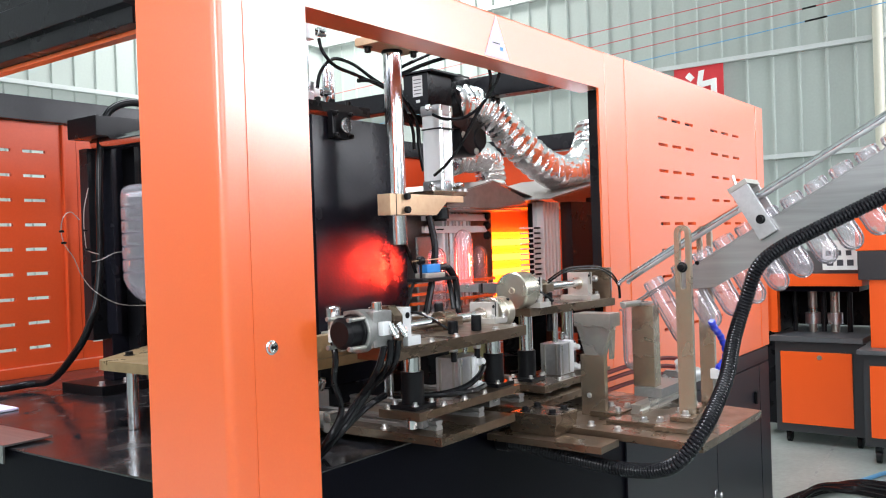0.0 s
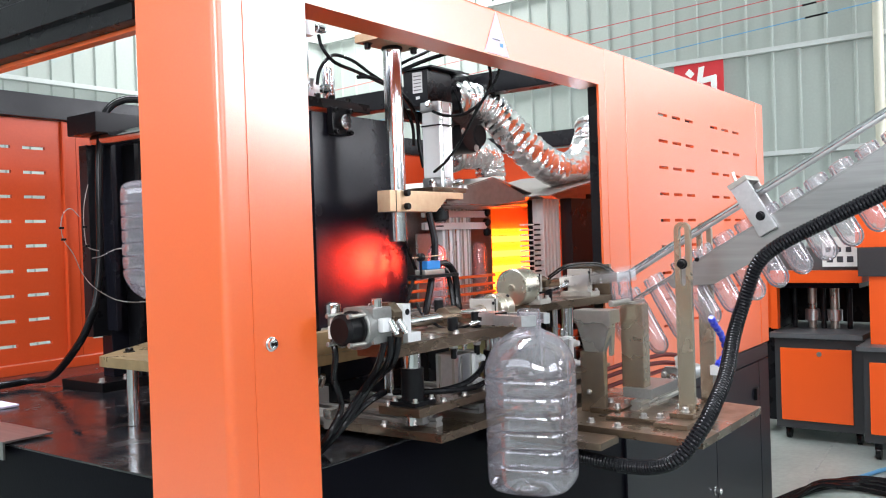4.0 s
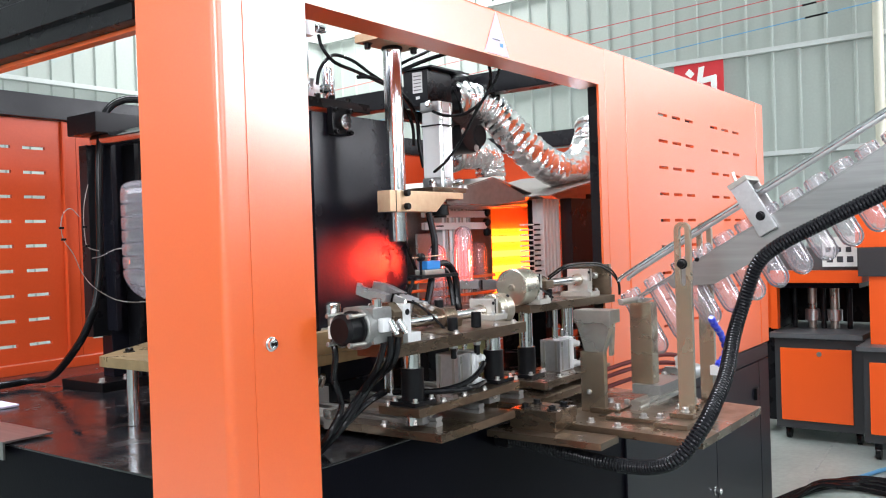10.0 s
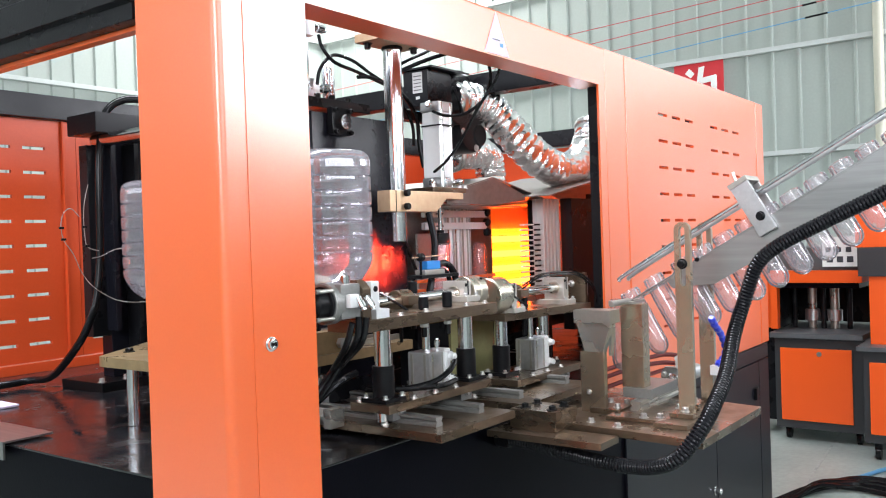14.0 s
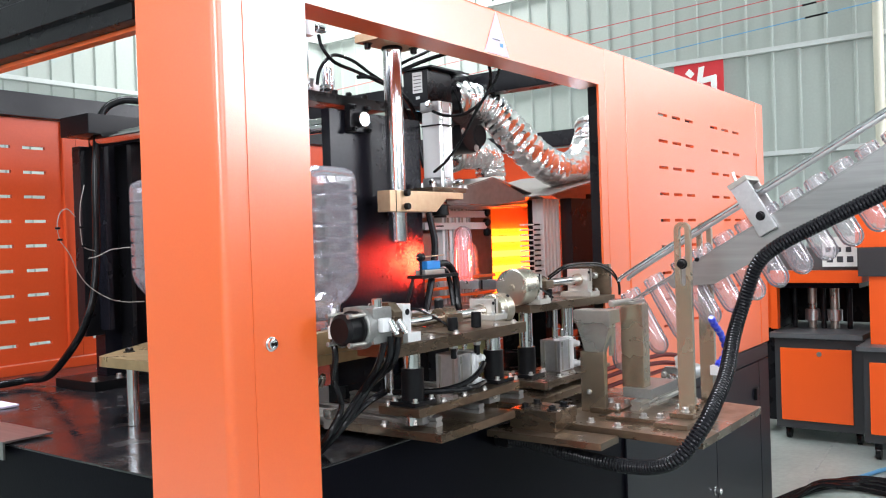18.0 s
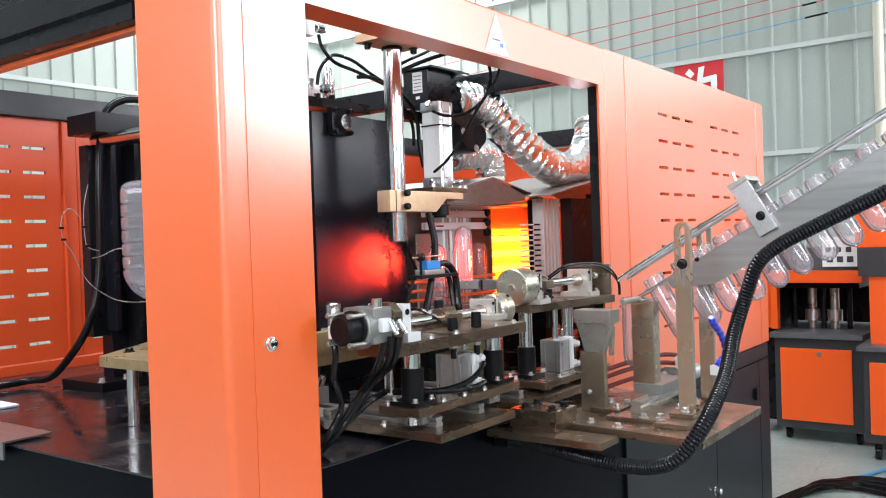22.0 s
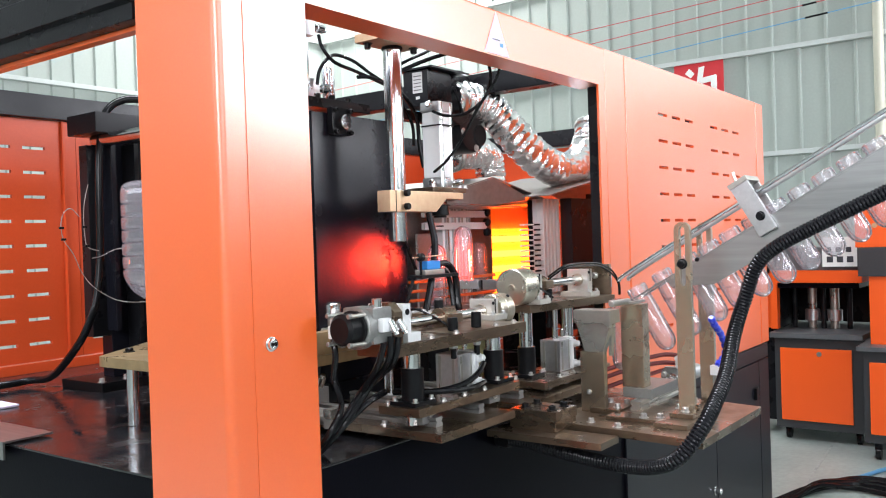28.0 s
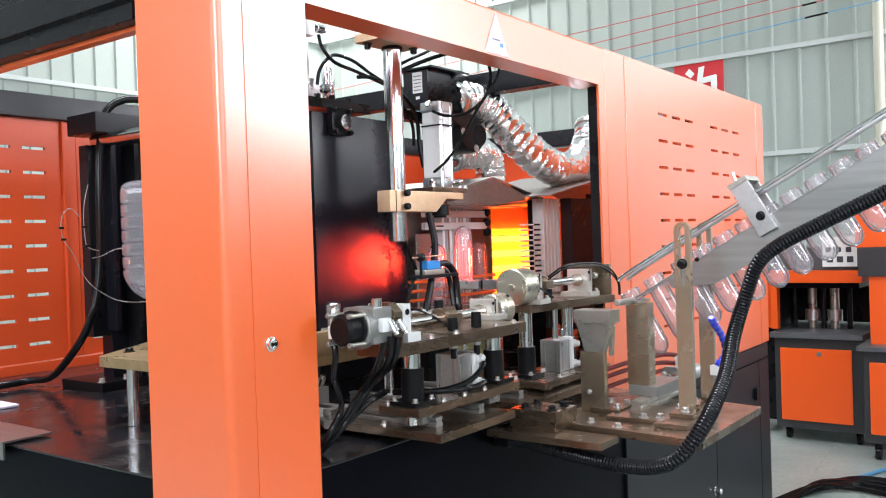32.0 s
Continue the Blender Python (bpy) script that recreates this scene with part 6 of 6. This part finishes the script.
part("window", box((4.228, -0.56, 0.19), (4.2375, -0.20, 0.50), 0.003), "plastic", c2, "black louvred window")
for i in range(8):
    part("louvre", box((4.222, -0.55, 0.22 + 0.03 * i), (4.2275, -0.24, 0.232 + 0.03 * i), 0.001), "dark", c2)
part("tag", box((4.2200, -0.33, 0.24), (4.2215, -0.27, 0.31), 0), "paper", c2)
c3 = thing("machine_body", (4.6, -0.4, 0), "tall orange machine body with grey band, standing on a cabinet", "machine")
part("body", box((4.35, -0.7, 0.6255), (5.0, -0.10, 1.00), 0.005), "orange2", c3)
part("band", box((4.33, -0.72, 1.0005), (5.02, -0.05, 1.16), 0.005), "cabgrey", c3)
part("upper", box((4.33, -0.72, 1.1605), (5.02, -0.04, 1.42), 0.005), "orange2", c3)
part("slot", box((4.343, -0.30, 0.72), (4.3495, -0.26, 0.88), 0.001), "plastic", c3)
for i in range(3):
    part("hole", cyl((4.329, -0.14 - 0.08 * i, 1.28), (4.322, -0.14 - 0.08 * i, 1.28), 0.014, 12), "brass", c3)
solo("down_pipe", cyl((8.86, 0.56, 0.0), (8.86, 0.56, 6.15), 0.050, 20), "beige", "yellowed plastic down pipe on the wall", "pipe")
fc = thing("floor_cables", (3.4, 0.0, 0), "black and blue cables lying on the floor", "cable")
for i, (dx, c, r) in enumerate(((0.0, "rubber", 0.016), (0.05, "rubber", 0.014), (0.10, "rubber", 0.016), (-0.06, "rubber", 0.013))):
    part("cable", sweep([(3.15 + dx, 0.12, 0.016), (3.38 + dx, 0.06, 0.016), (3.54 + dx * 0.6, 0.0, 0.02 + 0.02 * (i % 2)), (3.68 + dx, -0.10, 0.018), (3.70 + dx * 1.3, -0.22, 0.016), (3.60 + dx * 2, -0.6, 0.016)], r, 8), c, fc)
part("cable", sweep([(4.4, -0.45, 0.012), (4.1, -0.22, 0.012), (3.97, -0.163, 0.012), (3.84, -0.12, 0.014), (3.72, -0.06, 0.018)], 0.011, 8), "wireblue", fc, "blue cable")
solo("floor_joint", prism([(3.0, -0.02), (3.9, 0.10), (6.1, 0.26), (9.0, 0.45), (9.0, 0.47), (6.1, 0.275), (3.9, 0.112), (3.0, -0.005)], "z", 0.0, 0.002), "joint", "worn pale joint line in the floor", "floor", kind="structure")

# ================= motion =================
P = 5.507                      # one working cycle, in seconds
SLIDE = 0.072                  # travel of the carriages
T0, T1 = 0.0, 32.0


def cycle(k):
    return 8.5 + P * (k - 1)


def track(points, k0=-2, k1=6):
    """A value over the clip from points (phase, value) of one cycle, repeated."""
    return [(cycle(k) + ph, v) for k in range(k0, k1 + 1) for ph, v in points]


def value(points, t):
    if t <= points[0][0]:
        return points[0][1]
    for (a, va), (b, vb) in zip(points, points[1:]):
        if a <= t <= b:
            s = (t - a) / max(b - a, 1e-6)
            s = s * s * (3 - 2 * s)
            return va + (vb - va) * s
    return points[-1][1]


def straight(points, t):
    if t <= points[0][0]:
        return points[0][1]
    for (a, va), (b, vb) in zip(points, points[1:]):
        if a <= t <= b:
            return va + (vb - va) * (t - a) / max(b - a, 1e-6)
    return points[-1][1]


# what the parts do in one cycle: (phase in seconds, amount)
IN = track([(-0.75, 0), (-0.50, SLIDE), (0.0, SLIDE), (0.28, 0)])
LIFT_A = track([(-0.32, 0), (-0.12, 0.040), (0.48, 0.040), (0.72, 0)])
LIFT_B = track([(-0.32, 0), (-0.15, -0.022), (0.04, -0.022), (0.20, 0), (0.42, 0), (0.62, -0.046), (0.80, -0.046), (0.98, 0)])
TURN_A = track([(0.02, 0), (0.07, 10), (0.12, 34), (0.17, 72), (0.22, 118), (0.26, 156), (0.30, 180), (1.12, 180), (1.16, 170), (1.21, 148), (1.26, 115), (1.31, 76), (1.36, 34), (1.41, 0)])
SHIFT_A = track([(-0.75, XA), (-0.50, XA_IN), (0.02, XA_IN), (0.30, XA_OUT), (1.12, XA_OUT), (1.41, XA)])
TURN_B = track([(0.06, 0), (0.11, 12), (0.16, 42), (0.21, 78), (0.26, 110), (0.31, 138), (0.36, 162), (0.41, 176), (0.46, 180), (0.97, 180), (1.02, 170), (1.07, 145), (1.12, 118), (1.17, 96), (1.22, 76), (1.27, 54), (1.32, 30), (1.37, 10), (1.42, 0)])
OPEN_A = track([(-0.62, 0.010), (-0.45, 0), (0.96, 0), (1.02, 0.010)])
OPEN_B = track([(-0.05, 0), (0.0, 0.010), (0.66, 0.010), (0.74, 0)])
PLATEN = track([(3.48, 0), (3.58, 0.012), (3.68, 0.05), (3.78, 0.088), (3.88, 0.084), (3.98, 0.058), (4.10, 0.03), (4.30, 0)])
CHUCK = track([(-0.30, 0), (-0.08, 1), (0.88, 1), (1.05, 0)])
SHUTTLE = track([(1.38, 0), (1.55, 0.06), (2.78, 0.06), (2.98, 0)])
QUEUE = [(cycle(k) + ph, k + s) for k in range(-2, 7) for ph, s in ((2.80, 0), (3.05, 1))]


def busy(*tracks):
    """Times at which any of the tracks changes, with steps between."""
    times = {T0, T1}
    for tr in tracks:
        for (a, va), (b, vb) in zip(tr, tr[1:]):
            if va != vb:
                n = max(2, math.ceil((b - a) / 0.05))
                times.update(a + (b - a) * i / n for i in range(n + 1))
    return times


def key(ob, f, times):
    """Key f(t), a pose, at the times that fall within the clip, one per picture."""
    rows, last = [], -1
    for t in sorted(t for t in times if T0 <= t <= T1):
        fr = frame(t)
        if fr != last:
            rows.append((t, f(t)))
            last = fr
    walk(ob, rows)
    hold = ob.animation_data
    for curve in hold.action.layers[0].strips[0].channelbag(hold.action_slot).fcurves:
        for k in curve.keyframe_points:
            k.interpolation = "LINEAR"


def axis_a(t):
    return Vector((value(SHIFT_A, t), AX_Y + value(IN, t), AX_Z + value(LIFT_A, t)))


def axis_b(t):
    return Vector((XB, AX_Y + value(IN, t), BX_Z + value(LIFT_B, t)))


def turn(p, deg):
    return Matrix.Translation(p) @ Matrix.Rotation(radians(deg), 4, "X")


SPIN = {-1: -15, 0: -31, 1: -20, 2: 5, 3: -12, 4: -9}   # turn of each bottle about its axis


def bottle_pose(k, t):
    """Bottle k: waits behind the post, comes along its lane, is swung out and dropped."""
    c, n = cycle(k), cycle(k + 1)
    neck = AX_Z - 0.024
    if t < c + 3.68:
        return pose(WAIT[0][0], WAIT[0][1], neck) if t > c + 3.0 else queue_spot(k, t)
    if t < c + 5.0:
        x = straight([(c + 3.68, WAIT[0][0]), (c + 3.8, 0.317), (c + 3.9, 0.430), (c + 4.0, 0.496), (c + 4.1, 0.530), (c + 4.2, 0.543), (c + 4.6, XA_IN)], t)
        return pose(x, 0.305, neck, 0, 0, SPIN[k])
    if t < n + 0.99:
        return turn(axis_a(t), straight(TURN_A, t)) @ pose(0, ARM_A, -0.024, 0, 0, SPIN[k])
    # free fall to the floor in front of the machine, then it rolls aside
    d = t - n - 0.99
    z0 = AX_Z + 0.024
    fall = 0.5 * 9.81 * d * d
    rest = 0.353
    y = AX_Y - ARM_A
    if z0 - fall > rest:
        return turn((XA_OUT, y, z0 - fall), 180) @ pose(0, 0, 0, 0, 0, SPIN[k])
    e = min(1.0, (d - math.sqrt(2 * (z0 - rest) / 9.81)) / 0.9)
    e = e * e * (3 - 2 * e)
    i = k + 1
    return turn((XA_OUT + e * (-0.05 + 0.22 * i - XA_OUT), y - 0.10 * e, rest + (0.087 - rest) * e), 180 - 90 * e) @ pose(0, 0, 0, 0, 0, SPIN[k])


WAIT = ((0.21, 0.305), (0.45, 0.56), (0.62, 0.80), (0.78, 1.02), (0.92, 1.25), (1.06, 1.47), (1.2, 1.55))


def queue_spot(k, t):
    """Waiting places of the bottles, one step nearer each cycle."""
    ahead = k - straight([(cycle(j) + ph, j + s) for j in range(-2, 7) for ph, s in ((4.3, 0), (4.8, 1))], t)
    ahead = max(0.0, min(len(WAIT) - 1.001, ahead))
    i = int(ahead)
    f = ahead - i
    a, b = WAIT[i], WAIT[i + 1]
    return pose(a[0] + (b[0] - a[0]) * f, a[1] + (b[1] - a[1]) * f, AX_Z - 0.024, 0, 0, SPIN[k])


def preform_pose(j, t):
    """Preform j: rail, shuttle, gripper, press, lane, oven."""
    take = cycle(j)
    if t < take + 1.62:
        n = j - straight(QUEUE, t)
        # the place at the end of the rail is free while the shuttle is loaded
        m = max(n, 0.0)
        p = Q0 + D1 * (0.0564 * m - (0.032 - 0.012 * m if m < 1 else 0.020 * max(0.0, 2 - m)))
        return Matrix.Translation(p) @ Matrix.Rotation(radians(180 - 29.7), 4, "X") @ pose(0, 0, 0, 0, 0, 37 * j)
    if t < take + 1.84:
        s = (t - take - 1.62) / 0.22
        a, b = Q0 - D1 * 0.032, Vector((CX, AX_Y - ARM_B, BX_Z - 0.046 + 0.013))
        return Matrix.Translation(a.lerp(b, s)) @ Matrix.Rotation(radians(180 - 29.7 * (1 - s)), 4, "X") @ pose(0, 0, 0, 0, 0, 37 * j)
    nxt = cycle(j + 1)
    if t < nxt + 0.72:
        x = XB + value(SHUTTLE, t)
        return turn((x, AX_Y - ARM_B, BX_Z - 0.046 + 0.013), 180) @ pose(0, 0, 0, 0, 0, 37 * j)
    n2 = cycle(j + 2)
    if t < n2 - 0.02:
        return turn(axis_b(t), straight(TURN_B, t)) @ pose(0, ARM_B, -0.013, 0, 0, 37 * j)
    low = BX_Z - 0.013 - 0.022
    if t < n2 + 3.78:
        s = min(1.0, max(0.0, (t - n2 + 0.02) / 0.12))
        return pose(XB - 0.02 * s, LANE, low - 0.022 * s, 0, 0, 37 * j)
    if t < n2 + 4.05:
        s = (t - n2 - 3.78) / 0.27
        return pose(XB - 0.02 + (1.405 - XB) * s, LANE + (0.475 - LANE) * s, low - 0.022, 0, 0, 37 * j)
    spots = [1.385, 1.76, 1.95, 2.13, 2.28, 2.34, 2.38]
    i = 0
    x = spots[0]
    while i < 5 and t > cycle(j + 3 + i) + 3.72:
        s = min(1.0, (t - cycle(j + 3 + i) - 3.72) / 0.25)
        x = spots[i] + (spots[i + 1] - spots[i]) * s
        i += 1
    return pose(x, 0.475, low - 0.022, 0, 0, 37 * j)


def motions():
    """Keys every moving thing of the machine over the whole clip."""
    for car in (carA, carB):
        b = Vector(car.location)
        key(car, lambda t: Matrix.Translation(b + Vector((0, value(IN, t), 0))), busy(IN))
    b1, b2 = Vector(plA.location), Vector(plB.location)
    key(plA, lambda t: Matrix.Translation(b1 + Vector((0, value(IN, t), value(LIFT_A, t)))), busy(IN, LIFT_A))
    key(plB, lambda t: Matrix.Translation(b2 + Vector((0, value(IN, t), value(LIFT_B, t)))), busy(IN, LIFT_B))
    b7 = Vector(hs.location)
    key(hs, lambda t: Matrix.Translation(b7 + Vector((0, value(IN, t), 0.8 * value(LIFT_A, t)))), busy(IN, LIFT_A))
    key(armA, lambda t: turn(axis_a(t), straight(TURN_A, t)), busy(IN, LIFT_A, TURN_A, SHIFT_A))
    key(armB, lambda t: turn(axis_b(t), straight(TURN_B, t)), busy(IN, LIFT_B, TURN_B))
    for jaws, tr in ((jawsA, OPEN_A), (jawsB, OPEN_B)):
        for j, s in zip(jaws, (-1, 1)):
            key(j, lambda t: pose(s * value(tr, t), 0, 0), busy(tr))
    b3 = Vector(plt.location)
    key(plt, lambda t: Matrix.Translation(b3 - Vector((0, straight(PLATEN, t), 0))), busy(PLATEN))
    b4 = Vector(lp_platen.location)
    key(lp_platen, lambda t: Matrix.Translation(b4 + Vector((0, 0.6 * straight(PLATEN, t), 0))), busy(PLATEN))
    b5 = Vector(lc.location)
    key(lc, lambda t: Matrix.Translation(b5 + Vector((0, 0.3 * straight(PLATEN, t), 0))), busy(PLATEN))
    key(chuck, lambda t: pose(0, 0, -0.075 * value(CHUCK, t)), busy(CHUCK))
    b6 = Vector(shu.location)
    key(shu, lambda t: Matrix.Translation(b6 + Vector((value(SHUTTLE, t), 0, 0))), busy(SHUTTLE))
    key(left_bottle, lambda t: pose(0.515, 0.88 - 0.5 * straight(PLATEN, t - 0.08), 1.106, 0, 0, 12), {t + 0.08 for t in busy(PLATEN)} | {T0, T1})
    for i, bt in enumerate(bottles):
        k = i - 1
        c, n = cycle(k), cycle(k + 1)
        times = {T0, T1, c + 3.0, c + 3.68, n + 0.98, n + 0.99} | {c + 3.7 + 0.1 * q for q in range(6)} | {c + 4.6, c + 5.0}
        times |= {t for t in busy(IN, LIFT_A, TURN_A, SHIFT_A) if c + 5.0 <= t <= n + 0.99} | {n + 0.99 + 0.04 * q for q in range(45)}
        times |= {cycle(j) + ph for j in range(-2, 7) for ph in (4.3, 4.8) if cycle(j) < c}
        key(bt, lambda t: bottle_pose(k, t), times)
    for i, pf in enumerate(preforms):
        j = i - 4
        a, b, c, d = cycle(j), cycle(j + 1), cycle(j + 2), cycle(j + 3)
        times = {T0, T1, a + 1.61, a + 1.73, a + 1.84, b + 0.72, c - 0.02, c + 0.04, c + 0.1, c + 3.78, c + 4.05}
        times |= {t for t in busy(QUEUE) if t < a + 1.6} | {t for t in busy(SHUTTLE) if a + 1.84 < t < b + 0.7}
        times |= {t for t in busy(IN, LIFT_B, TURN_B) if b + 0.72 < t < c}
        times |= {cycle(j + 3 + q) + 3.72 + s for q in range(6) for s in (0, 0.12, 0.25)}
        key(pf, lambda t: preform_pose(j, t), times)


motions()
